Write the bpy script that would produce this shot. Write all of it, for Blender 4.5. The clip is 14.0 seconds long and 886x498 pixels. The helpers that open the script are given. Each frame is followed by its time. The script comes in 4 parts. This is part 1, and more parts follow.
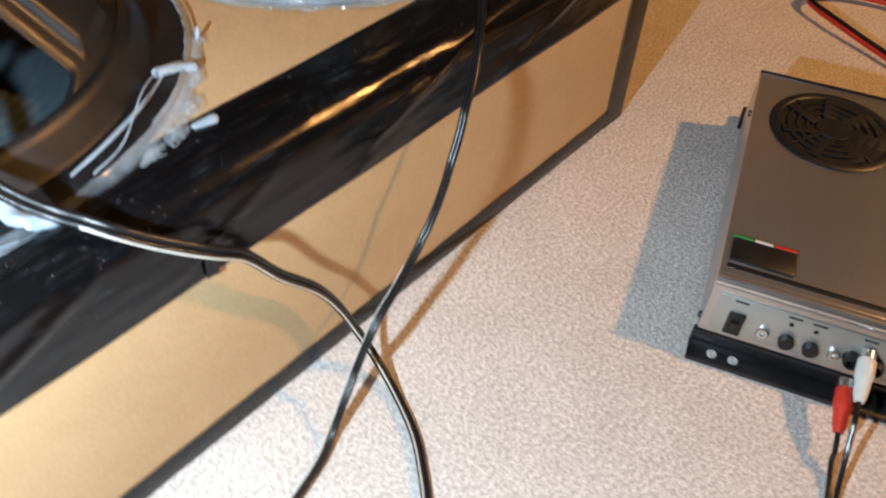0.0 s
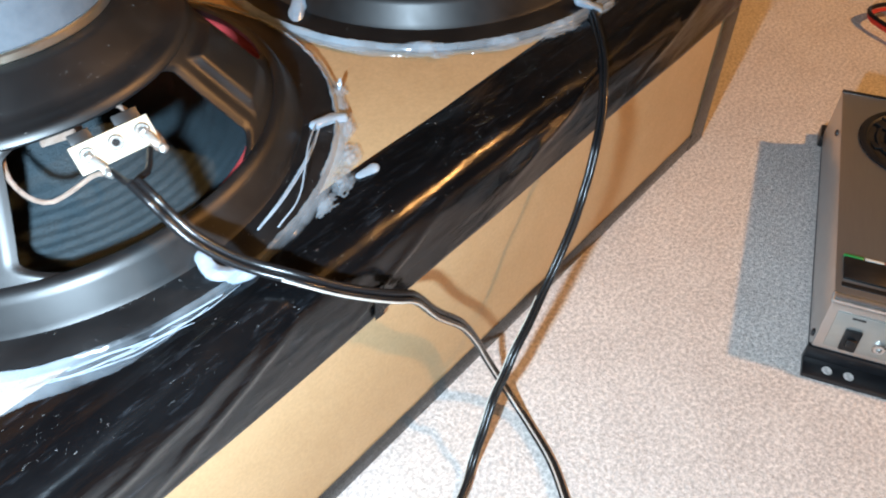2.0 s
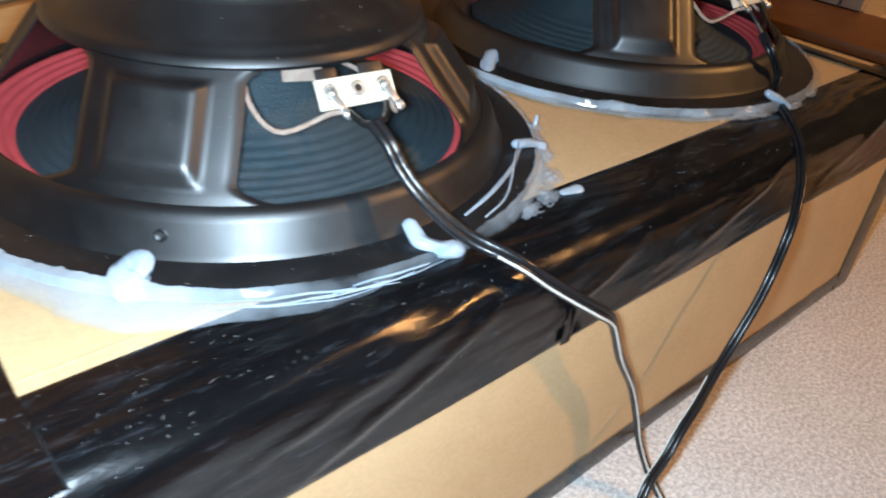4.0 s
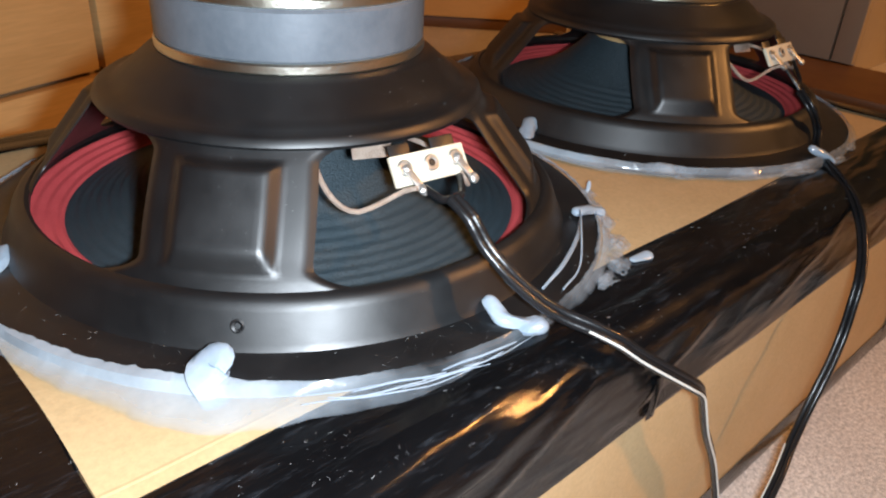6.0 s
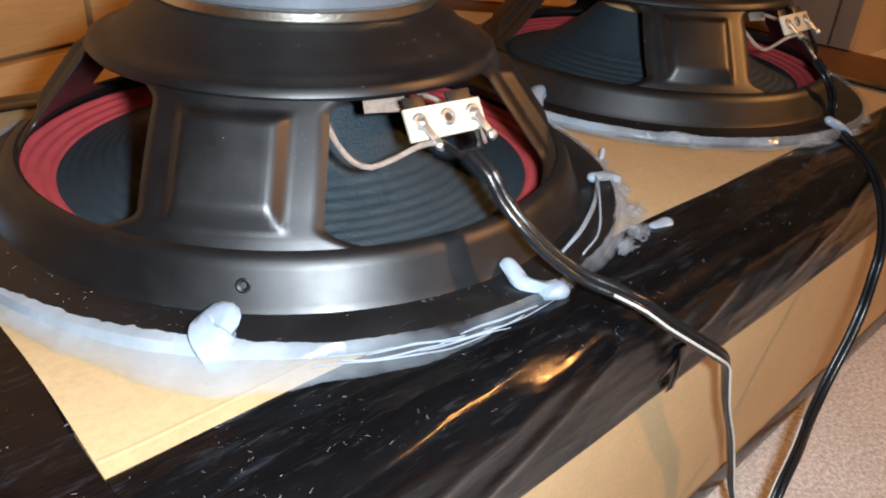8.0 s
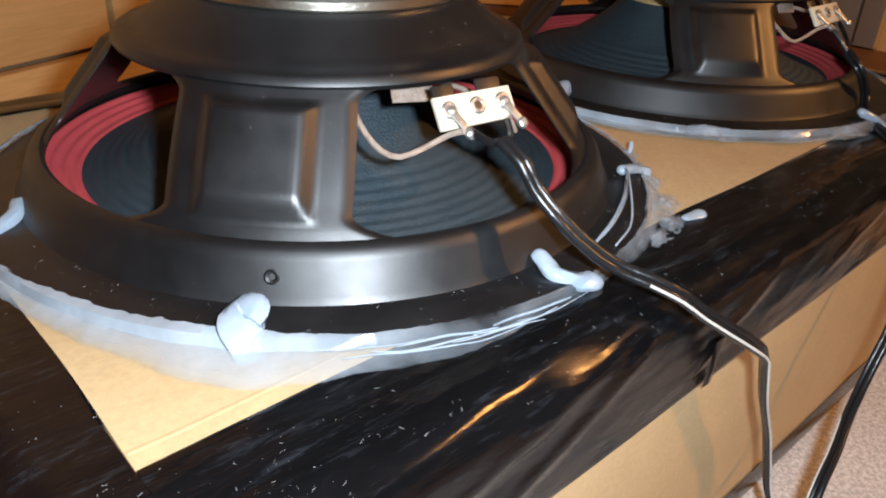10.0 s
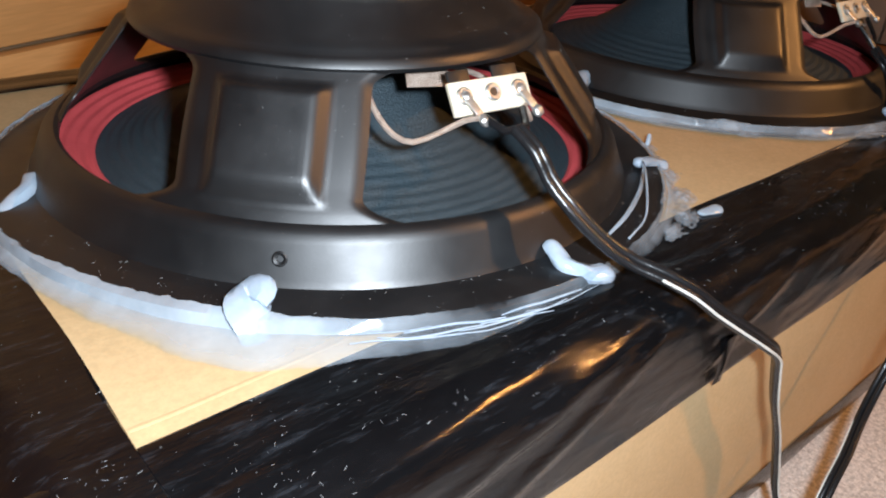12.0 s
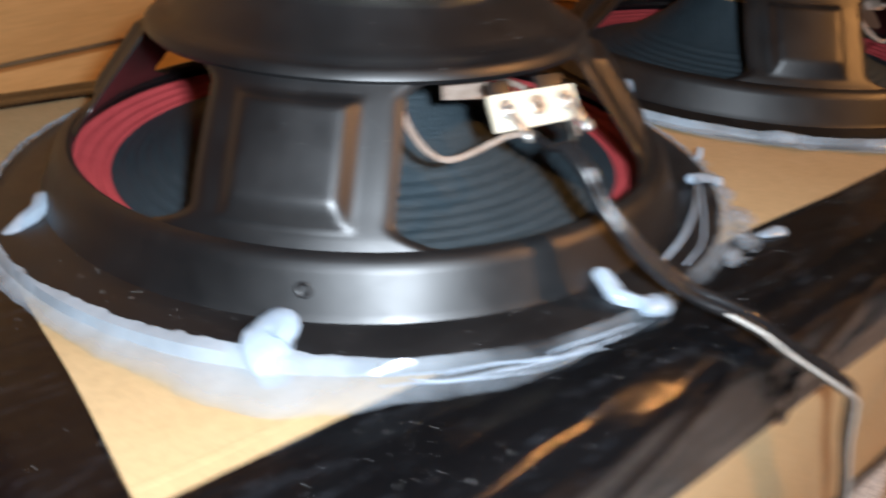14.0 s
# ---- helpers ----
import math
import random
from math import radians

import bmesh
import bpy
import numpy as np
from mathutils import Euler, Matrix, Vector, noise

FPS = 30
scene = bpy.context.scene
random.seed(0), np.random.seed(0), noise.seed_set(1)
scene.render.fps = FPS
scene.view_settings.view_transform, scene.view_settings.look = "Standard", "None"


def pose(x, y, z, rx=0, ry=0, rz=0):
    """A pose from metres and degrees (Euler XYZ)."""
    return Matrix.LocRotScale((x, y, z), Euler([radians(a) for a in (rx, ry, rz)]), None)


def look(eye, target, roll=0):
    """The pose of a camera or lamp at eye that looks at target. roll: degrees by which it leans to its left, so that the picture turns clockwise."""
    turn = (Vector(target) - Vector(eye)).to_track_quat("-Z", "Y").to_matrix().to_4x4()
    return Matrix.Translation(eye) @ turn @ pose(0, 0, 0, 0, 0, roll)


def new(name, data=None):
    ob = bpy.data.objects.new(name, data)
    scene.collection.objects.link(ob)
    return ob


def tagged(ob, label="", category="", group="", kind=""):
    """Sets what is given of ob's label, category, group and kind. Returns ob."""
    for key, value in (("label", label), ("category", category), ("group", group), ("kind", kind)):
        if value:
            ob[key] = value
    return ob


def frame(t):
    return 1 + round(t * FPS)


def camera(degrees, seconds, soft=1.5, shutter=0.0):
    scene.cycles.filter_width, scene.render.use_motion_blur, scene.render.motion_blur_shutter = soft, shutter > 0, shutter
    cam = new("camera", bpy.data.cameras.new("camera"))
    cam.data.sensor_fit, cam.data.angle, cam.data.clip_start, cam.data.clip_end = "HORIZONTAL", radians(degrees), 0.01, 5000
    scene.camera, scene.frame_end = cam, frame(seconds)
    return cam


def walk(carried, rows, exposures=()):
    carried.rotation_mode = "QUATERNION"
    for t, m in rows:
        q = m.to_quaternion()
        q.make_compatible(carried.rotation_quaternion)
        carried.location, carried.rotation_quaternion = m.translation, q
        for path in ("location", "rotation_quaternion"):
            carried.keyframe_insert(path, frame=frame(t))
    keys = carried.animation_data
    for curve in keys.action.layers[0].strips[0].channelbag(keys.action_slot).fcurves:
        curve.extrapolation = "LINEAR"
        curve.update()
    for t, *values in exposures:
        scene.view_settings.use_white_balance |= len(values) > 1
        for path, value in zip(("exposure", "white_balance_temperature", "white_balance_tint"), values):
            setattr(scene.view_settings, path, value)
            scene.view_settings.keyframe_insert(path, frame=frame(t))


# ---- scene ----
from mathutils.bvhtree import BVHTree

cam = camera(61.0, 14.0, soft=2.0, shutter=1.0)
PATH = [
    (0, (0.143, -0.245, 0.423), (1.151, 0.636, -1.063), 1.7),
    (0.5, (0.125, -0.228, 0.433), (1.178, 0.676, -1.007), -0.5),
    (1, (0.099, -0.208, 0.45), (1.139, 0.763, -0.956), -1.5),
    (1.5, (0.101, -0.201, 0.449), (1.113, 0.725, -1.006), -2.4),
    (2, (0.09, -0.19, 0.444), (1.105, 0.725, -1.017), -1.1),
    (2.5, (0.087, -0.189, 0.44), (1.106, 0.726, -1.017), -0.5),
    (3, (0.091, -0.167, 0.394), (1.147, 0.805, -0.999), 2.6),
    (3.5, (0.052, -0.158, 0.374), (1.11, 0.881, -0.969), 5.1),
    (4, (0.012, -0.16, 0.362), (1.168, 1.048, -0.736), 5.7),
    (4.2, (0.006, -0.149, 0.37), (1.153, 1.049, -0.749), 3.7),
    (6.5, (-0.008, -0.119, 0.351), (1.24, 1.144, -0.568), 3.7),
    (7, (-0.011, -0.112, 0.346), (1.249, 1.124, -0.594), 4.2),
    (7.5, (-0.008, -0.113, 0.34), (1.241, 1.122, -0.618), 4.2),
    (8, (-0.007, -0.112, 0.338), (1.235, 1.12, -0.632), 4.2),
    (10.5, (-0.009, -0.107, 0.329), (1.2, 1.171, -0.623), 3.2),
    (11, (-0.008, -0.107, 0.329), (1.196, 1.17, -0.631), 3.9),
    (11.5, (-0.008, -0.106, 0.328), (1.196, 1.172, -0.629), 3.8),
    (12, (-0.006, -0.107, 0.328), (1.17, 1.177, -0.655), 4.3),
    (12.5, (-0.005, -0.108, 0.329), (1.156, 1.189, -0.655), 4.3),
    (13, (0.004, -0.112, 0.332), (1.139, 1.197, -0.667), 5.1),
    (13.5, (0.018, -0.119, 0.339), (1.13, 1.189, -0.687), 4.6),
    (14, (0.007, -0.086, 0.322), (1.133, 1.251, -0.649), 3.3),
]
walk(cam, [(t, look(eye, target, lean)) for t, eye, target, lean in PATH],
     [(0.0, 0.54, 5700, 4), (1.0, 0.70, 5600, 4), (2.5, 0.66, 5400, 3), (3.5, 0.46, 5350, 3), (4.2, 0.46, 5550, 4), (6.3, 0.22, 6250, 12), (14.0, 0.18, 6150, 12)])

# ---- light ----
world = bpy.data.worlds.new("world")
scene.world = world
world.use_nodes = True
world.node_tree.nodes["Background"].inputs[0].default_value = (1.0, 0.62, 0.32, 1)
world.node_tree.nodes["Background"].inputs[1].default_value = 0.003


def lamp(name, kind, place, colour, watts, size):
    data = bpy.data.lights.new(name, kind)
    data.color, data.energy, data.shadow_soft_size = colour, watts, size
    ob = new(name, data)
    ob.location = place
    return ob


# the shaded warm room lamp, and the white torch of the phone that films
room_lamp = lamp("room_lamp", "SPOT", (1.60, -1.25, 1.65), (1.0, 0.44, 0.12), 96, 0.045)
room_lamp.matrix_basis = look((1.60, -1.25, 1.65), (0.55, 0.25, 0.0))
room_lamp.data.spot_size, room_lamp.data.spot_blend = radians(84), 0.6
torch = lamp("phone_torch", "SPOT", (0.018, -0.134, 0.350), (0.86, 0.95, 1.0), 8.2, 0.010)
torch.matrix_basis = look((0.018, -0.134, 0.350), (0.36, 0.16, 0.12))
torch.data.spot_size, torch.data.spot_blend = radians(150), 0.35


# ---- materials ----
def material(name, colour, rough=0.5, metal=0.0, second=None, scale=40.0, bump=0.0, bump_scale=300.0,
             stretch=(1, 1, 1), coat=0.0, rough2=None, dust=0.0, dust_scale=230.0, sss=0.0, grain=None, smear=None, spec=0.5):
    """Node material: two-scale colour variation, relief, optional dust specks."""
    m = bpy.data.materials.new(name)
    m.use_nodes = True
    nt = m.node_tree
    b = nt.nodes["Principled BSDF"]
    tc = nt.nodes.new("ShaderNodeTexCoord")
    mp = nt.nodes.new("ShaderNodeMapping")
    mp.inputs["Scale"].default_value = stretch
    nt.links.new(tc.outputs["Object"], mp.inputs["Vector"])

    def noise_tex(sc, detail=4.0, rough_=0.6, vec=mp):
        n = nt.nodes.new("ShaderNodeTexNoise")
        n.inputs["Scale"].default_value, n.inputs["Detail"].default_value = sc, detail
        n.inputs["Roughness"].default_value = rough_
        nt.links.new(vec.outputs[0], n.inputs["Vector"])
        return n

    second = second or tuple(0.8 * c for c in colour)
    n1, n2 = noise_tex(scale), noise_tex(scale * 9)
    add = nt.nodes.new("ShaderNodeMath")
    add.operation = "ADD"
    half = nt.nodes.new("ShaderNodeMath")
    half.operation = "MULTIPLY"
    half.inputs[1].default_value = 0.45
    nt.links.new(n2.outputs["Fac"], half.inputs[0])
    nt.links.new(n1.outputs["Fac"], add.inputs[0])
    nt.links.new(half.outputs[0], add.inputs[1])
    ramp = nt.nodes.new("ShaderNodeValToRGB")
    ramp.color_ramp.elements[0].position, ramp.color_ramp.elements[1].position = 0.5, 0.95
    ramp.color_ramp.elements[0].color, ramp.color_ramp.elements[1].color = (*colour, 1), (*second, 1)
    nt.links.new(add.outputs[0], ramp.inputs["Fac"])
    out = ramp.outputs["Color"]
    if grain:
        n3 = noise_tex(grain[0], 2.0, 0.7)
        r3 = nt.nodes.new("ShaderNodeValToRGB")
        r3.color_ramp.elements[0].position, r3.color_ramp.elements[1].position = 0.36, 0.64
        g0, g1 = grain[1], grain[2]
        r3.color_ramp.elements[0].color, r3.color_ramp.elements[1].color = (g0, g0, g0, 1), (g1, g1, g1, 1)
        nt.links.new(n3.outputs["Fac"], r3.inputs["Fac"])
        mul = nt.nodes.new("ShaderNodeMix")
        mul.data_type, mul.blend_type = "RGBA", "MULTIPLY"
        mul.inputs["Factor"].default_value = 1.0
        nt.links.new(out, mul.inputs["A"])
        nt.links.new(r3.outputs["Color"], mul.inputs["B"])
        out = mul.outputs["Result"]
    if smear:
        sm = nt.nodes.new("ShaderNodeMapping")
        sm.inputs["Scale"].default_value, sm.inputs["Rotation"].default_value = smear[0], (0, 0, radians(smear[1]))
        nt.links.new(tc.outputs["Object"], sm.inputs["Vector"])
        n4 = noise_tex(1.0, 8.0, 0.72, sm)
        m4 = nt.nodes.new("ShaderNodeMapRange")
        m4.inputs["From Min"].default_value, m4.inputs["From Max"].default_value = smear[2], smear[2] + 0.16
        nt.links.new(n4.outputs["Fac"], m4.inputs["Value"])
        x4 = nt.nodes.new("ShaderNodeMix")
        x4.data_type = "RGBA"
        nt.links.new(m4.outputs["Result"], x4.inputs["Factor"])
        nt.links.new(out, x4.inputs["A"])
        x4.inputs["B"].default_value = (*smear[3], 1)
        out = x4.outputs["Result"]
    if dust:
        vo = nt.nodes.new("ShaderNodeTexVoronoi")
        vo.inputs["Scale"].default_value = dust_scale
        bend = noise_tex(dust_scale * 1.7, 2.0, 0.6)
        shift = nt.nodes.new("ShaderNodeVectorMath")
        shift.operation = "MULTIPLY_ADD"
        shift.inputs[1].default_value = (1.3 / dust_scale,) * 3
        nt.links.new(bend.outputs["Color"], shift.inputs[0])
        nt.links.new(tc.outputs["Object"], shift.inputs[2])
        nt.links.new(shift.outputs[0], vo.inputs["Vector"])
        less = nt.nodes.new("ShaderNodeMath")
        less.operation = "LESS_THAN"
        nt.links.new(vo.outputs["Distance"], less.inputs[0])
        patch = noise_tex(22.0, 3.0)
        sep = nt.nodes.new("ShaderNodeSeparateColor")
        nt.links.new(vo.outputs["Color"], sep.inputs[0])
        size = nt.nodes.new("ShaderNodeMath")
        size.operation = "MULTIPLY"
        size.inputs[1].default_value = 0.17
        nt.links.new(sep.outputs[1], size.inputs[0])
        nt.links.new(size.outputs[0], less.inputs[1])
        pick = nt.nodes.new("ShaderNodeMath")
        pick.operation = "MULTIPLY"
        nt.links.new(sep.outputs[0], pick.inputs[0])
        nt.links.new(patch.outputs["Fac"], pick.inputs[1])
        few = nt.nodes.new("ShaderNodeMath")
        few.operation = "GREATER_THAN"
        few.inputs[1].default_value = 0.52 - 0.2 * dust
        nt.links.new(pick.outputs[0], few.inputs[0])
        both = nt.nodes.new("ShaderNodeMath")
        both.operation = "MULTIPLY"
        nt.links.new(less.outputs[0], both.inputs[0])
        nt.links.new(few.outputs[0], both.inputs[1])
        mix = nt.nodes.new("ShaderNodeMix")
        mix.data_type = "RGBA"
        nt.links.new(both.outputs[0], mix.inputs["Factor"])
        nt.links.new(out, mix.inputs["A"])
        mix.inputs["B"].default_value = (0.15, 0.15, 0.148, 1)
        out = mix.outputs["Result"]
    nt.links.new(out, b.inputs["Base Color"])
    if rough2 is not None:
        mr = nt.nodes.new("ShaderNodeMapRange")
        mr.inputs["From Min"].default_value, mr.inputs["From Max"].default_value = 0.35, 0.75
        mr.inputs["To Min"].default_value, mr.inputs["To Max"].default_value = rough, rough2
        nt.links.new(n1.outputs["Fac"], mr.inputs["Value"])
        nt.links.new(mr.outputs["Result"], b.inputs["Roughness"])
    else:
        b.inputs["Roughness"].default_value = rough
    b.inputs["Metallic"].default_value = metal
    b.inputs["Specular IOR Level"].default_value = spec
    b.inputs["Coat Weight"].default_value = coat
    b.inputs["Coat Roughness"].default_value = 0.12
    if sss:
        b.inputs["Subsurface Weight"].default_value = sss
        b.inputs["Subsurface Radius"].default_value = (0.004, 0.005, 0.006)
        b.inputs["Subsurface Scale"].default_value = 1.0
    if bump:
        bn = noise_tex(bump_scale, 5.0)
        bp = nt.nodes.new("ShaderNodeBump")
        bp.inputs["Strength"].default_value, bp.inputs["Distance"].default_value = bump, 0.002
        nt.links.new(bn.outputs["Fac"], bp.inputs["Height"])
        nt.links.new(bp.outputs["Normal"], b.inputs["Normal"])
    return m


CARD = material("kraft_board", (0.56, 0.395, 0.210), 0.62, second=(0.48, 0.330, 0.165), scale=9, bump=0.10, bump_scale=260, grain=(420, 0.93, 1.04))
CARD_EDGE = material("board_crease", (0.48, 0.315, 0.14), 0.7, scale=30)
TAPE = material("black_tape", (0.0022, 0.0022, 0.0026), 0.11, second=(0.0045, 0.0046, 0.0052), scale=30, bump=0.22, bump_scale=130,
                rough2=0.26, dust=0.3, dust_scale=640, smear=((40, 260, 260), 14, 0.55, (0.019, 0.021, 0.025)), stretch=(0.3, 1, 1), spec=0.40)
BASKET = material("black_steel", (0.0028, 0.0030, 0.0036), 0.40, second=(0.0048, 0.0050, 0.0058), scale=30, bump=0.03, bump_scale=1100,
                  rough2=0.54, dust=0.25, dust_scale=760, spec=0.85)
FERRITE = material("ferrite", (0.105, 0.125, 0.150), 0.42, metal=0.15, second=(0.150, 0.170, 0.195), scale=35, bump=0.05, bump_scale=500, rough2=0.55)
ZINC = material("zinc_plate", (0.74, 0.73, 0.67), 0.30, metal=1.0, second=(0.64, 0.61, 0.50), scale=60, bump=0.15, bump_scale=500)
CONE = material("cone_paper", (0.022, 0.037, 0.047), 0.62, second=(0.030, 0.047, 0.058), scale=60, bump=0.5, bump_scale=900, grain=(900, 0.8, 1.2))
RED = material("red_surround", (0.66, 0.085, 0.090), 0.66, second=(0.58, 0.066, 0.072), scale=80, bump=0.35, bump_scale=700)
GLUE = material("hot_glue", (0.40, 0.49, 0.60), 0.16, second=(0.46, 0.54, 0.63), scale=50, bump=0.25, bump_scale=90, coat=0.6, sss=0.25)


def see_through(m, thin, thick, scale, spread=0.25):
    """Lets a share of the light straight through, unevenly, more where the glue runs out thin."""
    nt = m.node_tree
    out, b = nt.nodes["Material Output"], nt.nodes["Principled BSDF"]
    at = nt.nodes.new("ShaderNodeAttribute")
    at.attribute_name = "thick"
    tc, n, mr = nt.nodes.new("ShaderNodeTexCoord"), nt.nodes.new("ShaderNodeTexNoise"), nt.nodes.new("ShaderNodeMapRange")
    n.inputs["Scale"].default_value, n.inputs["Detail"].default_value = scale, 6.0
    nt.links.new(tc.outputs["Object"], n.inputs["Vector"])
    mr.inputs["From Min"].default_value, mr.inputs["From Max"].default_value = 0.0, 1.0
    mr.inputs["To Min"].default_value, mr.inputs["To Max"].default_value = thin, thick
    nt.links.new(at.outputs["Fac"], mr.inputs["Value"])
    off = nt.nodes.new("ShaderNodeMapRange")
    off.inputs["From Min"].default_value, off.inputs["From Max"].default_value = 0.33, 0.67
    off.inputs["To Min"].default_value, off.inputs["To Max"].default_value = -spread, spread
    nt.links.new(n.outputs["Fac"], off.inputs["Value"])
    add = nt.nodes.new("ShaderNodeMath")
    add.operation, add.use_clamp = "ADD", True
    nt.links.new(mr.outputs["Result"], add.inputs[0])
    nt.links.new(off.outputs["Result"], add.inputs[1])
    tr, mx = nt.nodes.new("ShaderNodeBsdfTransparent"), nt.nodes.new("ShaderNodeMixShader")
    tr.inputs["Color"].default_value = (0.94, 0.97, 1.0, 1)
    nt.links.new(add.outputs[0], mx.inputs[0])
    nt.links.new(b.outputs[0], mx.inputs[1])
    nt.links.new(tr.outputs[0], mx.inputs[2])
    nt.links.new(mx.outputs[0], out.inputs["Surface"])
    return m


GLUE_THIN = see_through(material("thin_hot_glue", (0.48, 0.56, 0.64), 0.10, second=(0.56, 0.62, 0.68), scale=60, bump=0.20, bump_scale=60, coat=0.8), 0.96, 0.36, 45, 0.10)
see_through(GLUE, 0.22, 0.22, 90, 0.10)
CREAM = material("cream_board", (0.72, 0.66, 0.52), 0.5, second=(0.60, 0.52, 0.38), scale=130, bump=0.1)
COPPER = material("braided_copper", (0.60, 0.49, 0.41), 0.48, metal=0.35, second=(0.42, 0.30, 0.23), scale=300, bump=0.8, bump_scale=1500)
SOLDER = material("solder", (0.56, 0.56, 0.54), 0.42, metal=0.85, second=(0.46, 0.45, 0.42), scale=300, bump=0.3)
CABLE = material("black_cable", (0.008, 0.008, 0.009), 0.27, second=(0.013, 0.013, 0.014), scale=60, bump=0.1, bump_scale=300)
STRIPE = material("white_stripe", (0.62, 0.60, 0.55), 0.5, scale=100)
CARPET = material("carpet", (0.75, 0.70, 0.66), 0.95, second=(0.66, 0.605, 0.565), scale=22, bump=0.8, bump_scale=420, grain=(330, 0.70, 1.14))
WOOD = material("light_wood", (0.66, 0.44, 0.20), 0.42, second=(0.55, 0.35, 0.145), scale=7, bump=0.05, bump_scale=90, stretch=(0.6, 1, 7), grain=(40, 0.94, 1.03))
WOOD_DARK = material("brown_wood", (0.17, 0.085, 0.035), 0.5, second=(0.12, 0.055, 0.022), scale=9, stretch=(1, 1, 6))
WOOD_WARM = material("honey_wood", (0.74, 0.46, 0.18), 0.45, second=(0.64, 0.38, 0.14), scale=6, stretch=(1, 1, 6), bump=0.04)
# darker wood: the shade of drawer gaps and undersides is in its colour
DARK_GAP = material("shadow_gap_wood", (0.30, 0.20, 0.11), 0.7, scale=30)
BEIGE = material("beige_panel", (0.52, 0.44, 0.34), 0.5, second=(0.47, 0.39, 0.30), scale=5, bump=0.04)
WHITEP = material("white_panel", (0.70, 0.66, 0.58), 0.45, second=(0.62, 0.58, 0.50), scale=12, bump=0.04)
GREEN = material("green_wall_paint", (0.40, 0.39, 0.26), 0.7, second=(0.37, 0.36, 0.24), scale=6, bump=0.08, bump_scale=400)
PLASTER = material("ceiling_paint", (0.72, 0.70, 0.66), 0.85, scale=5, bump=0.1)
STEEL = material("brushed_steel", (0.58, 0.55, 0.52), 0.28, metal=0.86, second=(0.54, 0.51, 0.49), scale=60, stretch=(1, 18, 1), bump=0.12, bump_scale=180)
CHROME = material("polished_trim", (0.78, 0.78, 0.78), 0.24, metal=0.9, scale=60)
FACE = material("printed_steel_front", (0.50, 0.50, 0.47), 0.38, metal=0.7, second=(0.44, 0.44, 0.41), scale=60)
BLACKP = material("black_plastic", (0.006, 0.006, 0.007), 0.42, second=(0.016, 0.016, 0.017), scale=80, bump=0.06)
BLACKM = material("black_painted_metal", (0.007, 0.007, 0.009), 0.30, second=(0.018, 0.018, 0.02), scale=80, bump=0.06)
FANB = material("matt_black_plastic", (0.004, 0.004, 0.0046), 0.62, second=(0.007, 0.007, 0.008), scale=80, bump=0.06)
INK = material("dark_print", (0.05, 0.05, 0.05), 0.6, scale=50)
GREENP = material("green_enamel", (0.05, 0.30, 0.08), 0.35, scale=50)
WHITEG = material("white_plastic", (0.74, 0.76, 0.72), 0.35, scale=90)
REDP = material("red_plastic", (0.62, 0.045, 0.025), 0.35, second=(0.5, 0.035, 0.02), scale=90)


# ---- mesh helpers ----
def mesh_of(bm, name, material_, smooth=True):
    me = bpy.data.meshes.new(name)
    bmesh.ops.recalc_face_normals(bm, faces=bm.faces)
    bm.to_mesh(me)
    bm.free()
    me.materials.append(material_)
    if smooth:
        for p in me.polygons:
            p.use_smooth = True
        me.set_sharp_from_angle(angle=radians(38))
    return me


def part(name, bm, material_, parent=None, label="", m=None, smooth=True):
    """One mesh object, under a thing or a part if parent is given."""
    ob = new(name, mesh_of(bm, name, material_, smooth))
    if m is not None:
        ob.matrix_basis = m
    if parent:
        ob.parent = parent
    return tagged(ob, label)


def thing(name, label, category, group="", kind="", m=None):
    ob = new(name)
    ob.empty_display_size = 0.05
    if m is not None:
        ob.matrix_basis = m
    return tagged(ob, label, category, group, kind)


def lathe(profile, seg=96, a0=0.0, a1=360.0, closed=True, centre=(0, 0, 0)):
    """Turn (r, z) points round the z axis; closed joins the profile's ends."""
    bm = bmesh.new()
    full = abs(a1 - a0) >= 359.9
    n = seg if full else seg + 1
    rings = []
    for i in range(n):
        a = radians(a0 + (a1 - a0) * i / seg)
        rings.append([bm.verts.new((centre[0] + r * math.cos(a), centre[1] + r * math.sin(a), centre[2] + z)) for r, z in profile])
    k = len(profile)
    for i in range(seg):
        p, q = rings[i], rings[(i + 1) % n]
        for j in range(k if closed else k - 1):
            bm.faces.new((p[j], p[(j + 1) % k], q[(j + 1) % k], q[j]))
    if not full and closed:
        bm.faces.new(rings[0])
        bm.faces.new(rings[-1][::-1])
    return bm


def block(x0, x1, y0, y1, z0, z1, bevel=0.0, seg=2):
    bm = bmesh.new()
    bmesh.ops.create_cube(bm, size=1.0)
    for v in bm.verts:
        v.co = ((x0 + x1) / 2 + v.co.x * (x1 - x0), (y0 + y1) / 2 + v.co.y * (y1 - y0), (z0 + z1) / 2 + v.co.z * (z1 - z0))
    if bevel:
        bmesh.ops.bevel(bm, geom=list(bm.edges), offset=bevel, segments=seg, profile=0.5, affect="EDGES")
    return bm


def rod(r, z0, z1, seg=24, bevel=0.0, centre=(0, 0)):
    b = min(bevel, 0.49 * (z1 - z0), r * 0.9)
    prof = [(0.0001, z0), (r - b, z0), (r, z0 + b), (r, z1 - b), (r - b, z1), (0.0001, z1)] if b else [(0.0001, z0), (r, z0), (r, z1), (0.0001, z1)]
    return lathe(prof, seg, centre=(*centre, 0), closed=False)


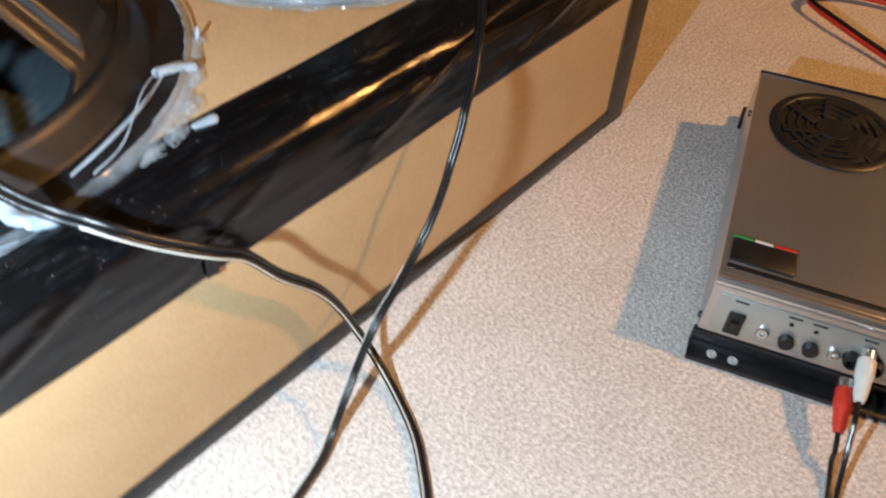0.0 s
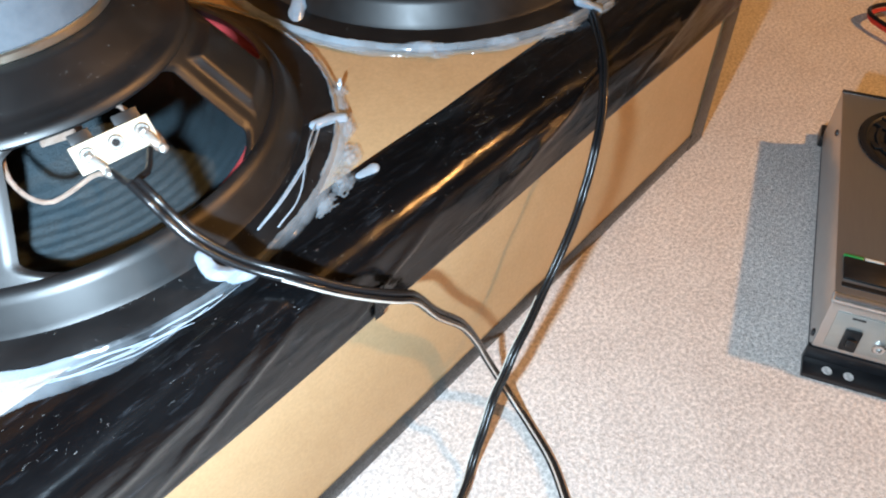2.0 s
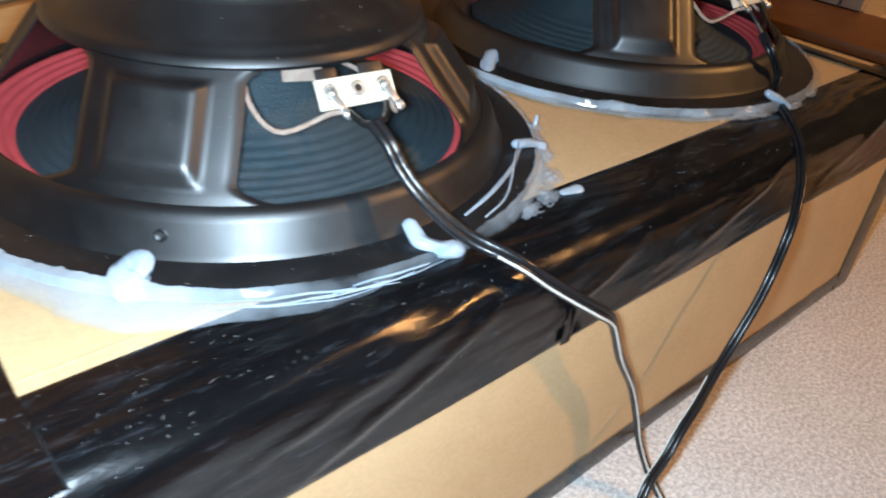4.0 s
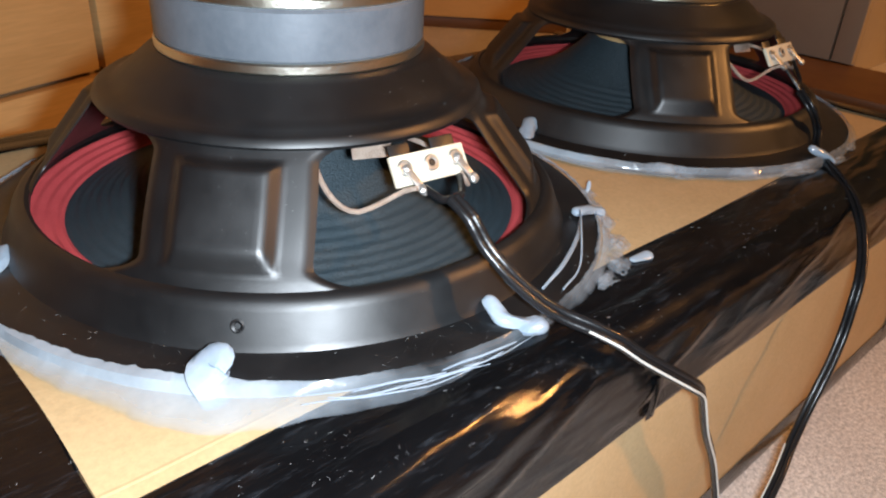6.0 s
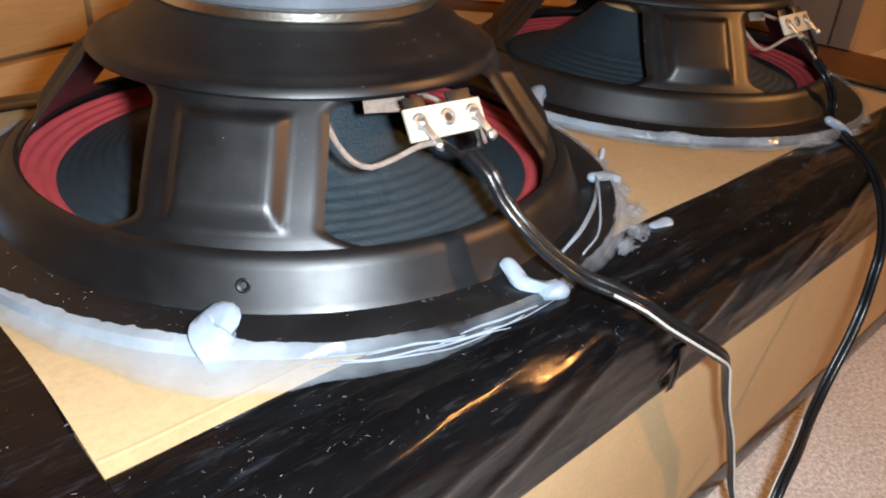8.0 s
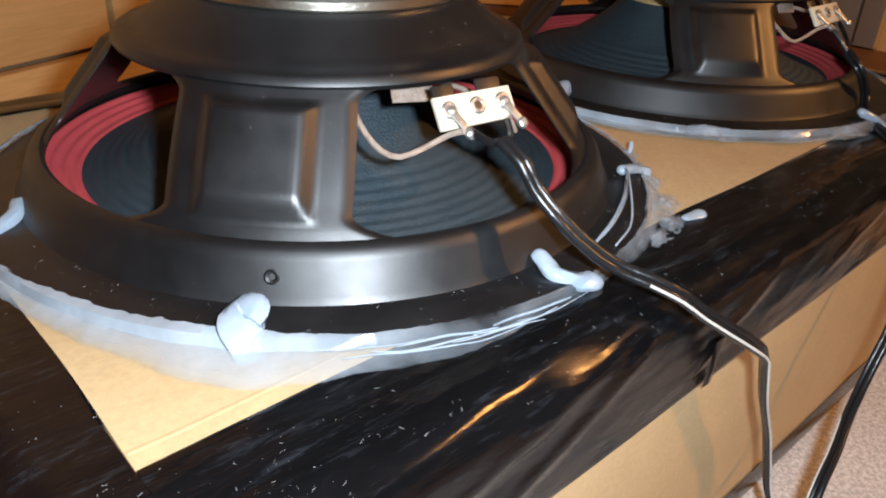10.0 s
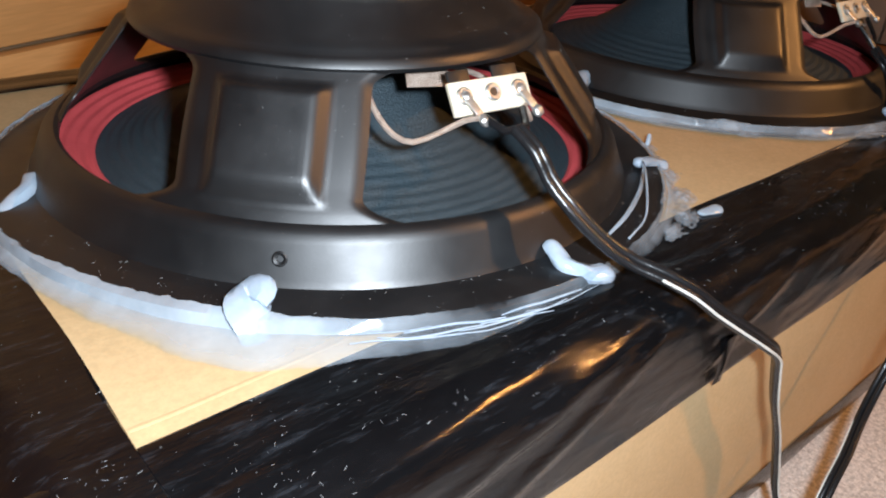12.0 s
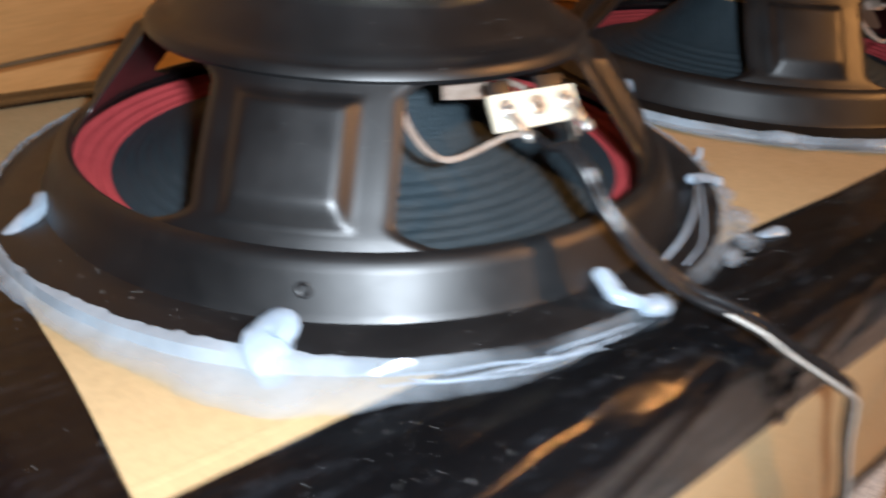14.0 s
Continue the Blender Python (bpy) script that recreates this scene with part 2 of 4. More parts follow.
def smooth_path(points, step=0.004):
    """Catmull-Rom through the points, about step apart."""
    p = [Vector(q) for q in points]
    p = [2 * p[0] - p[1]] + p + [2 * p[-1] - p[-2]]
    out = []
    for i in range(1, len(p) - 2):
        n = max(2, int((p[i + 1] - p[i]).length / step))
        for k in range(n):
            t = k / n
            a, b, c, d = p[i - 1], p[i], p[i + 1], p[i + 2]
            out.append(0.5 * ((2 * b) + (c - a) * t + (2 * a - 5 * b + 4 * c - d) * t * t + (3 * b - a - 3 * c + d) * t ** 3))
    out.append(p[-2])
    return out


def tube(points, radius, seg=10, side=0.0, up=(0, 0, 1), twist=None, taper=False):
    """A round tube along a smooth path, shifted sideways by side."""
    path = smooth_path(points)
    bm = bmesh.new()
    rings = []
    ref = None
    for i, c in enumerate(path):
        t = (path[min(i + 1, len(path) - 1)] - path[max(i - 1, 0)]).normalized()
        if ref is None:
            ref = t.cross(Vector(up)).normalized()
        ref = (ref - t * ref.dot(t)).normalized()
        turn = radians(twist(i / (len(path) - 1))) if twist else 0.0
        across = Matrix.Rotation(turn, 3, t) @ ref
        other = t.cross(across)
        r = radius * (0.35 + 0.65 * math.sin(math.pi * min(max(i / (len(path) - 1), 0.02), 0.98)) ** 0.5) if taper else radius
        mid = c + across * side
        rings.append([bm.verts.new(mid + across * r * math.cos(2 * math.pi * k / seg) + other * r * math.sin(2 * math.pi * k / seg)) for k in range(seg)])
    for a, b in zip(rings, rings[1:]):
        for k in range(seg):
            bm.faces.new((a[k], a[(k + 1) % seg], b[(k + 1) % seg], b[k]))
    bm.faces.new(rings[0][::-1])
    bm.faces.new(rings[-1])
    return bm


def lump(place, size, turn=(0, 0, 0), seed=0, rough=0.25, cut=-9.0):
    """A rounded uneven drop."""
    bm = bmesh.new()
    bmesh.ops.create_icosphere(bm, subdivisions=3, radius=1.0)
    rot = Euler([radians(a) for a in turn]).to_matrix()
    for v in bm.verts:
        d = 1 + rough * noise.noise(v.co * 1.4 + Vector((seed * 3.7, seed * 1.3, 0)))
        w = rot @ Vector((v.co.x * size[0] * d, v.co.y * size[1] * d, v.co.z * size[2] * d))
        v.co = Vector(place) + w
        v.co.z = max(v.co.z, cut)
    return bm


def joined(*bms):
    out = bmesh.new()
    for b in bms:
        me = bpy.data.meshes.new("tmp")
        b.to_mesh(me)
        b.free()
        out.from_mesh(me)
        bpy.data.meshes.remove(me)
    return out


# ---- the room ----
def room():
    floor = part("floor", block(-2.2, 2.6, -2.4, 3.0, -0.05, 0.0), CARPET, smooth=False)
    tagged(floor, "beige speckled short-pile carpet covering the floor", "carpet", kind="structure")
    w = part("wall_east", block(2.00, 2.12, -2.4, 3.0, 0.0, 2.4), GREEN, smooth=False)
    tagged(w, "muted green painted wall behind the furniture", "wall", kind="structure")
    for nm, b in (("wall_west", (-2.2, -2.08, -2.4, 3.0)), ("wall_north", (-2.08, 2.0, 2.88, 3.0)), ("wall_south", (-2.08, 2.0, -2.4, -2.28))):
        o = part(nm, block(*b, 0.0, 2.4), GREEN, smooth=False)
        tagged(o, "muted green painted room wall", "wall", kind="structure")
    c = part("ceiling", block(-2.2, 2.6, -2.4, 3.0, 2.4, 2.5), PLASTER, smooth=False)
    tagged(c, "plain off-white painted ceiling", "ceiling", kind="structure")
    s = part("baseboard", block(1.982, 2.0, -2.28, 2.88, 0.0, 0.085, 0.004), WOOD_DARK)
    tagged(s, "brown wooden skirting board along the green wall", "skirting", kind="structure")


room()

# ---- chest of drawers ----
def drawer_chest():
    t = thing("chest_of_drawers", "light oak chest of drawers standing on the carpet", "chest of drawers", m=pose(0.25, 0.625, 0, 0, 0, 20))
    # local x along the front, y to the back, front at y = 0
    x0, x1, zt = -0.75, 0.16, 0.80
    part("carcass", block(x0, x1, 0.012, 0.42, 0.02, zt, 0.003), DARK_GAP, t)
    part("side_panel", block(x1, x1 + 0.018, 0.0, 0.42, 0.0, zt, 0.002), WOOD, t)
    part("side_panel", block(x0 - 0.018, x0, 0.0, 0.42, 0.0, zt, 0.002), WOOD, t)
    part("top", block(x0 - 0.03, x1 + 0.03, -0.012, 0.43, zt, zt + 0.022, 0.003), WOOD, t)
    g = 0.006
    mid = -0.001
    rows = [(0.025, 0.1445), (0.1445, 0.350), (0.350, 0.570), (0.570, 0.795)]
    for i, (a, b) in enumerate(rows):
        spans = [(x0, x1)] if i == 0 else [(x0, mid), (mid, x1)]
        for p, q in spans:
            part("drawer_front", block(p + g / 2, q - g / 2, -0.002, 0.016, a + g / 2, b - g / 2, 0.0025), WOOD, t)


def wardrobe():
    t = thing("wardrobe", "beige panelled wardrobe standing against the wall", "wardrobe", m=pose(1.56, 0.390, 0, 0, 0, 0))
    part("carcass", block(0.012, 0.24, 0.0, 0.45, 0.0, 1.95, 0.003), BEIGE, t)
    part("door", block(-0.006, 0.012, 0.0, 0.040, 0.022, 1.94, 0.003), BEIGE, t)
    part("door", block(-0.006, 0.012, 0.044, 0.45, 0.022, 1.94, 0.003), BEIGE, t)
    part("plinth", block(-0.22, 0.011, -0.22, 0.45, 0.0, 0.020, 0.004), WOOD_DARK, t, "low dark brown wooden plinth")


def wood_cabinet():
    t = thing("wooden_cabinet", "orange-brown wooden cabinet on a plinth darkened as a shadow gap", "cabinet", m=pose(1.24, 1.01, 0, 0, 0, 45.6))
    part("body", block(0.0, 0.32, -0.15, 0.90, 0.024, 0.95, 0.004), WOOD_WARM, t)
    # dark brown puts the shadow gap under the body into the colour
    part("plinth", block(0.006, 0.31, -0.14, 0.89, 0.0, 0.024, 0.002), WOOD_DARK, t, "recessed plinth, coloured dark for the shadow gap")


def white_unit():
    t = thing("white_unit", "low white painted wooden unit on the carpet", "low unit", m=pose(1.008, 0.104, 0, 0, 0, 24.1))
    part("panel", block(0.0, 0.03, -0.75, 0.0, 0.006, 0.062, 0.003), WHITEP, t)
    part("body", block(0.03, 0.30, -0.748, -0.002, 0.008, 0.061, 0.003), WHITEP, t)
    # recessed strip coloured dark for the shadow gap below the panel
    part("foot", block(0.02, 0.04, -0.72, -0.03, 0.0, 0.008), DARK_GAP, t)
    part("screw_cap", rod(0.006, 0, 0.002, 16, 0.0006), BLACKP, t, "small dark round screw cap", m=pose(0.0, -0.085, 0.030, 0, -90, 0))


drawer_chest()
wardrobe()
wood_cabinet()
white_unit()

# ---- the speaker box ----
L, W, H = 0.6606, 0.385, 0.1844
C1, C2 = (0.188, 0.184), (0.504, 0.194)
R_EDGE = 0.017


def panel_with_holes(z0, z1, holes, r):
    """The top board with round cut-outs: angular fans joined to the outline."""
    bm = bmesh.new()
    seg = 64
    xs = [R_EDGE, (holes[0][0] + holes[1][0]) / 2, L - R_EDGE]
    y0, y1 = R_EDGE, W - R_EDGE
    for k, (cx, cy) in enumerate(holes):
        xa, xb = xs[k], xs[k + 1]
        inner, outer = [], []
        for i in range(seg):
            a = 2 * math.pi * (i + 0.5) / seg
            dx, dy = math.cos(a), math.sin(a)
            s = min(((xb - cx) if dx > 0 else (xa - cx)) / dx if abs(dx) > 1e-6 else 9, ((y1 - cy) if dy > 0 else (y0 - cy)) / dy if abs(dy) > 1e-6 else 9)
            inner.append((cx + r * dx, cy + r * dy))
            outer.append((cx + s * dx, cy + s * dy))
        # corners are added as small triangles
        corners = [(xa, y0), (xb, y0), (xb, y1), (xa, y1)]
        for z, flip in ((z1, False), (z0, True)):
            vi = [bm.verts.new((*p, z)) for p in inner]
            vo = [bm.verts.new((*p, z)) for p in outer]
            for i in range(seg):
                j = (i + 1) % seg
                q = [vi[i], vo[i], vo[j], vi[j]]
                po, pj = outer[i], outer[j]
                if abs(po[0] - pj[0]) > 1e-5 and abs(po[1] - pj[1]) > 1e-5:
                    c = min(corners, key=lambda c: (c[0] - po[0]) ** 2 + (c[1] - po[1]) ** 2)
                    q = [vi[i], vo[i], bm.verts.new((*c, z)), vo[j], vi[j]]
                bm.faces.new(q[::-1] if flip else q)
            if z == z1:
                top = vi
            else:
                for i in range(seg):
                    j = (i + 1) % seg
                    bm.faces.new((top[i], top[j], vi[j], vi[i]))
    return bm


def edge_tape(length, top, down, origin, xdir, ydir, seed, flat_lift=0.0006, wobble=0.0012, wrinkle=0.0009, folds=()):
    """A strip of tape along an edge: top wide on the upper face, then round the edge and down. xdir runs along, ydir inwards."""
    bm = bmesh.new()
    prof = []
    n1, n2, n3 = 16, 12, 18
    for i in range(n1):
        prof.append((R_EDGE + (top - R_EDGE) * (1 - i / n1), 0.0, (0, 1)))
    for i in range(n2):
        a = radians(90 * i / (n2 - 1))
        prof.append((R_EDGE * (1 - math.sin(a)), -R_EDGE * (1 - math.cos(a)), (-math.sin(a), math.cos(a))))
    for i in range(1, n3 + 1):
        prof.append((0.0, -R_EDGE - (down - R_EDGE) * i / n3, (-1, 0)))
    nx = max(8, int(length / 0.003))
    run = [0.0]
    for (ya, za, _), (yb, zb, _) in zip(prof, prof[1:]):
        run.append(run[-1] + math.hypot(yb - ya, zb - za))
    X, Y, O = Vector(xdir), Vector(ydir), Vector(origin)
    grid = []
    for i in range(nx + 1):
        s = length * i / nx
        row = []
        for j, (y, z, nrm) in enumerate(prof):
            # folds run slantwise along the strip
            q = run[j]
            u = s + 0.9 * q
            f = noise.noise(Vector((u * 9 + seed * 5.1, q * 48, seed))) + 0.55 * noise.noise(Vector((u * 24, q * 110, seed + 7))) + 0.25 * noise.noise(Vector((u * 60, q * 260, seed + 3)))
            h = flat_lift + wrinkle * (f + 0.6)
            for (sa, qa), (sb, qb), tall in folds:
                d = Vector((sb - sa, qb - qa))
                w = max(0.0, min(1.0, ((s - sa) * d.x + (q - qa) * d.y) / d.length_squared))
                gap = math.hypot(s - sa - w * d.x, q - qa - w * d.y + 0.002 * noise.noise(Vector((s * 40, q * 40, seed))))
                h += tall * math.sin(math.pi * (0.12 + 0.8 * w)) * math.exp(-(gap / 0.0030) ** 2)
            if j in (0, len(prof) - 1):
                h = flat_lift
            h = max(h, 0.0003)
            edge = wobble * noise.noise(Vector((s * 16, seed * 2.3, j * 0.01))) if j in (0, len(prof) - 1) else 0.0
            yy, zz = y + nrm[0] * h, z + nrm[1] * h
            if j == 0:
                yy += edge
            elif j == len(prof) - 1:
                zz += edge
            row.append(bm.verts.new(O + X * s + Y * yy + Vector((0, 0, zz))))
        grid.append(row)
    for a, b in zip(grid, grid[1:]):
        for j in range(len(prof) - 1):
            bm.faces.new((a[j], a[j + 1], b[j + 1], b[j]))
    return bm


def sheet(origin, xdir, ydir, lx, ly, seed, normal, wrinkle=0.0004, lift=0.0005):
    """A flat strip of tape on one face."""
    bm = bmesh.new()
    X, Y, O, N = Vector(xdir), Vector(ydir), Vector(origin), Vector(normal)
    nx, ny = max(2, int(lx / 0.006)), max(2, int(ly / 0.006))
    g = []
    for i in range(nx + 1):
        row = []
        for j in range(ny + 1):
            rim = i in (0, nx) or j in (0, ny)
            f = 0.0 if rim else wrinkle * (0.6 + noise.noise(Vector((lx * i / nx * 18, ly * j / ny * 60, seed))))
            e = 0.0012 * noise.noise(Vector((i * 0.3, j * 0.3, seed + 3))) if rim else 0.0
            row.append(bm.verts.new(O + X * (lx * i / nx) + Y * (ly * j / ny + e) + N * (lift + max(f, 0))))
        g.append(row)
    for a, b in zip(g, g[1:]):
        for j in range(ny):
            bm.faces.new((a[j], a[j + 1], b[j + 1], b[j]))
    return bm


def speaker_box():
    t = thing("speaker_box", "home-made tan board speaker box edged with black tape", "speaker box")
    part("top_board", panel_with_holes(H - 0.009, H, (C1, C2), 0.132), CARD, t, smooth=False)
    part("front_board", block(0.004, L - 0.004, 0.0, 0.009, 0.0, H - R_EDGE - 0.002), CARD, t, smooth=False)
    part("back_board", block(0.004, L - 0.004, W - 0.009, W, 0.0, H - R_EDGE - 0.002), CARD, t, smooth=False)
    part("end_board", block(0.0, 0.009, 0.0095, W - 0.0095, 0.0, H - R_EDGE - 0.002), CARD, t, smooth=False)
    part("end_board", block(L - 0.009, L, 0.010, W - 0.010, 0.0, H - R_EDGE - 0.002), CARD, t, smooth=False)
    part("bottom_board", block(0.010, L - 0.010, 0.010, W - 0.010, 0.001, 0.010), CARD, t, smooth=False)
    # tape over the edges; the end strips lie over the long ones
    part("edge_tape", edge_tape(L, 0.045, 0.0517, (0, 0, H), (1, 0, 0), (0, 1, 0), 1, folds=[((0.205, 0.046), (0.105, 0.083), 0.0018), ((0.200, 0.040), (0.085, 0.063), 0.0016), ((0.190, 0.030), (0.050, 0.046), 0.0013),
                                                                                               ((0.300, 0.050), (0.230, 0.078), 0.0014), ((0.450, 0.042), (0.360, 0.072), 0.0013), ((0.600, 0.040), (0.500, 0.075), 0.0015), ((0.560, 0.030), (0.400, 0.050), 0.0010)]), TAPE, t, "glossy creased black tape")
    part("edge_tape", edge_tape(L, 0.040, 0.05, (L, W, H), (-1, 0, 0), (0, -1, 0), 2), TAPE, t)
    part("edge_tape", edge_tape(W, 0.0335, 0.06, (0, W, H), (0, -1, 0), (1, 0, 0), 3, flat_lift=0.0016), TAPE, t, "glossy creased black tape")
    part("edge_tape", edge_tape(W, 0.030, 0.06, (L, 0, H), (0, 1, 0), (-1, 0, 0), 4, flat_lift=0.0016), TAPE, t)
    part("corner_tape", sheet((L - 0.026, 0, 0.0), (1, 0, 0), (0, 0, 1), 0.0265, H - 0.05, 5, (0, -1, 0), lift=0.0014), TAPE, t)
    part("corner_tape", sheet((L, 0, 0.0), (0, 1, 0), (0, 0, 1), 0.03, H - 0.05, 6, (1, 0, 0), lift=0.0012), TAPE, t)
    part("corner_tape", sheet((0.0, 0, 0.0), (1, 0, 0), (0, 0, 1), 0.026, H - 0.05, 7, (0, -1, 0), lift=0.0014), TAPE, t)
    part("tape_fold", sheet((0.2440, 0, H - 0.0500), (1, 0, 0), (0.10, 0, 0.995), 0.0070, 0.0220, 9, (0, -1, 0), wrinkle=0.0016, lift=0.0030), TAPE, t, "folded loose end of black tape")
    part("bottom_tape", sheet((0.0, 0, 0.0), (1, 0, 0), (0, 0, 1), L, 0.019, 8, (0, -1, 0), wrinkle=0.0012, lift=0.0008), TAPE, t)
    part("crease", tube([(0.034, 0.0530, H - 0.00282), (0.053, 0.0527, H - 0.00282), (0.115, 0.0540, H - 0.00285)], 0.003, 28), CARD, t, "pressed crease in the board")
    lab = part("paper_label", block(0.088, 0.1165, -0.0016, -0.0004, 0.060, 0.0925, 0.0004), WHITEP, t, "white printed paper label")
    part("print_arc", lathe([(0.010, 0.0), (0.0120, 0.0), (0.0120, 0.0006), (0.010, 0.0006)], 32, -60, 80), INK, lab, m=pose(0.1035, -0.0016, 0.0830, 90, 0, 0))
    return t


speaker_box()


# ---- the drivers ----
def polar(r, a, z):
    return Vector((r * math.cos(radians(a)), r * math.sin(radians(a)), z))


# basket leg line from the shoulder up to the cap
LEG = [(0.1235, 0.0235), (0.1215, 0.0265), (0.1160, 0.0330), (0.1080, 0.0430), (0.1000, 0.0530), (0.0930, 0.0620), (0.0880, 0.0680)]
# each leg's two edges in degrees, at the rim and at the cap
LEGS = [(-152.0, -121.0, -160.0, -116.5), (-59.0, -29.0, -62.0, -24.0), (27.0, 59.0, 20.0, 64.0), (122.0, 152.0, 116.0, 155.0)]


def basket_leg(a0, b0, a1, b1, flare=8.0, reach=0.17):
    """A pressed steel leg between two windows, with a raised oblong pad."""
    bm = bmesh.new()
    rows, cols = 40, 36
    d = [0.0]
    for (r0, z0), (r1, z1) in zip(LEG, LEG[1:]):
        d.append(d[-1] + math.hypot(r1 - r0, z1 - z0))

    def line(u):
        s = u * d[-1]
        for k in range(len(LEG) - 1):
            if s <= d[k + 1] + 1e-9:
                f = (s - d[k]) / (d[k + 1] - d[k])
                return (LEG[k][0] + f * (LEG[k + 1][0] - LEG[k][0]), LEG[k][1] + f * (LEG[k + 1][1] - LEG[k][1]))
    nr = Vector((0.045, 0.036)).normalized()

    def ramp(v, a, b):
        return max(0.0, min(1.0, (v - a) / (b - a)))
    front, back = [], []
    for i in range(rows + 1):
        u = i / rows
        r, z = line(u)
        mid = (a0 + b0) / 2 * (1 - u) + (a1 + b1) / 2 * u
        half = (b0 - a0) / 2 * (1 - u) + (b1 - a1) / 2 * u + flare * (1 - ramp(u, 0.0, reach)) ** 2 + 8.0 * ramp(u, 0.86, 1.0) ** 2
        fr, bk = [], []
        for j in range(cols + 1):
            v = 2 * j / cols - 1
            pad = min(ramp(u, 0.07, 0.27), 1 - ramp(u, 0.78, 0.88), ramp(v, -0.66, -0.48), 1 - ramp(v, 0.42, 0.62))
            out = 0.0042 * pad * pad * (3 - 2 * pad) * (1 if u > 0.1 else 0)
            lip = -0.0016 * max(0, abs(v) - 0.88) / 0.12
            a = mid + v * half
            fr.append(bm.verts.new(polar(r + nr.x * (out + lip), a, z + nr.y * (out + lip))))
            bk.append(bm.verts.new(polar(r - nr.x * 0.0022, a, z - nr.y * 0.0022)))
        front.append(fr)
        back.append(bk)
    for i in range(rows):
        for j in range(cols):
            bm.faces.new((front[i][j], front[i][j + 1], front[i + 1][j + 1], front[i + 1][j]))
            bm.faces.new((back[i][j], back[i + 1][j], back[i + 1][j + 1], back[i][j + 1]))
        bm.faces.new((front[i][0], front[i + 1][0], back[i + 1][0], back[i][0]))
        bm.faces.new((front[i][cols], back[i][cols], back[i + 1][cols], front[i + 1][cols]))
    for row in (0, rows):
        for j in range(cols):
            bm.faces.new((front[row][j], back[row][j], back[row][j + 1], front[row][j + 1]))
    return bm


def driver(place, turn=0.0, nick=True):
    t = thing("woofer", "black steel-basket woofer with red surround, glued face down into the box", "woofer", group="woofers in the box", m=pose(*place, H, 0, 0, turn))
    part("flange", lathe([(0.118, 0.0006), (0.1545, 0.0006), (0.1555, 0.002), (0.1550, 0.0042), (0.1535, 0.0052), (0.1400, 0.0056), (0.1368, 0.0062), (0.1352, 0.0085),
                          (0.1308, 0.0195), (0.1290, 0.0222), (0.1268, 0.0238), (0.1245, 0.0242), (0.1228, 0.0230), (0.1228, 0.0195), (0.1258, 0.0185), (0.1280, 0.0165), (0.1320, 0.004), (0.118, 0.003)], 128), BASKET, t)
    for edges in LEGS:
        part("basket_leg", basket_leg(*edges), BASKET, t)
    part("cap", lathe([(0.0895, 0.0655), (0.0905, 0.0672), (0.0895, 0.0698), (0.0872, 0.0712), (0.0835, 0.0718), (0.0808, 0.0728), (0.0780, 0.0748), (0.0665, 0.0845), (0.0635, 0.0862), (0.050, 0.0870), (0.020, 0.0870),
                       (0.020, 0.080), (0.060, 0.080), (0.0760, 0.0690), (0.0845, 0.0655)], 128), BASKET, t)
    part("front_plate", lathe([(0.0002, 0.0866), (0.0610, 0.0866), (0.0618, 0.0875), (0.0618, 0.0905), (0.0610, 0.0912), (0.0002, 0.0912)], 96, closed=False), ZINC, t, "zinc-plated steel plate")
    part("magnet", lathe([(0.0002, 0.0910), (0.0600, 0.0910), (0.0612, 0.0924), (0.0612, 0.1110), (0.0600, 0.1124), (0.0002, 0.1124)], 96, closed=False), FERRITE, t, "blue-grey ferrite ring magnet")
    part("back_plate", lathe([(0.0002, 0.1122), (0.0596, 0.1122), (0.0604, 0.1130), (0.0604, 0.1158), (0.0594, 0.1168), (0.0180, 0.1168), (0.0165, 0.1150), (0.0002, 0.1148)], 96, closed=False), ZINC, t, "zinc-plated back plate with vent")
    prof = []
    for i in range(61):
        f = i / 60
        r = 0.1105 - 0.0715 * f
        z = 0.0092 + 0.017 * f + 0.026 * f ** 2.6
        ripple = 0.00034 * math.sin(2 * math.pi * (0.1105 - r) / 0.0050) * (1 if f < 0.60 else 0)
        prof.append((r + 0.7 * ripple, z + 0.7 * ripple))
    prof += [(r - 0.001, z - 0.001) for r, z in prof[::-1]]
    part("cone", lathe(prof, 96), CONE, t, "blue-black ribbed paper cone")
    prof = []
    for i in range(25):
        f = i / 24
        prof.append((0.1105 + 0.0165 * f, 0.0094 + 0.0058 * f + 0.0004 * math.sin(f * math.pi * 2 * 3.5)))
    prof += [(r, z - 0.0012) for r, z in prof[::-1]]
    part("surround", lathe(prof, 96), RED, t, "red corrugated surround")
    part("dust_tube", lathe([(0.036, 0.045), (0.0395, 0.045), (0.0395, 0.082), (0.036, 0.082)], 48), CARD_EDGE, t, "brown voice-coil former")
    if nick:
        part("flange_hole", lathe([(0.0010, -0.0006), (0.0022, -0.0004), (0.0027, 0.0003), (0.0021, 0.0007), (0.0012, 0.0002)], 20), BASKET, t, "small pressed hole in the rim", m=pose(*polar(0.1327, -132.5, 0.0150), 0, 68, -132.5))
    # terminal board at the top of the front window
    tb = part("terminal_board", block(-0.0176, 0.0176, -0.0011, 0.0011, -0.0063, 0.0063, 0.0006), CREAM, t, "cream solder terminal board", m=pose(-0.003, -0.1018, 0.0583, -34.4, -0.9, -7.7))
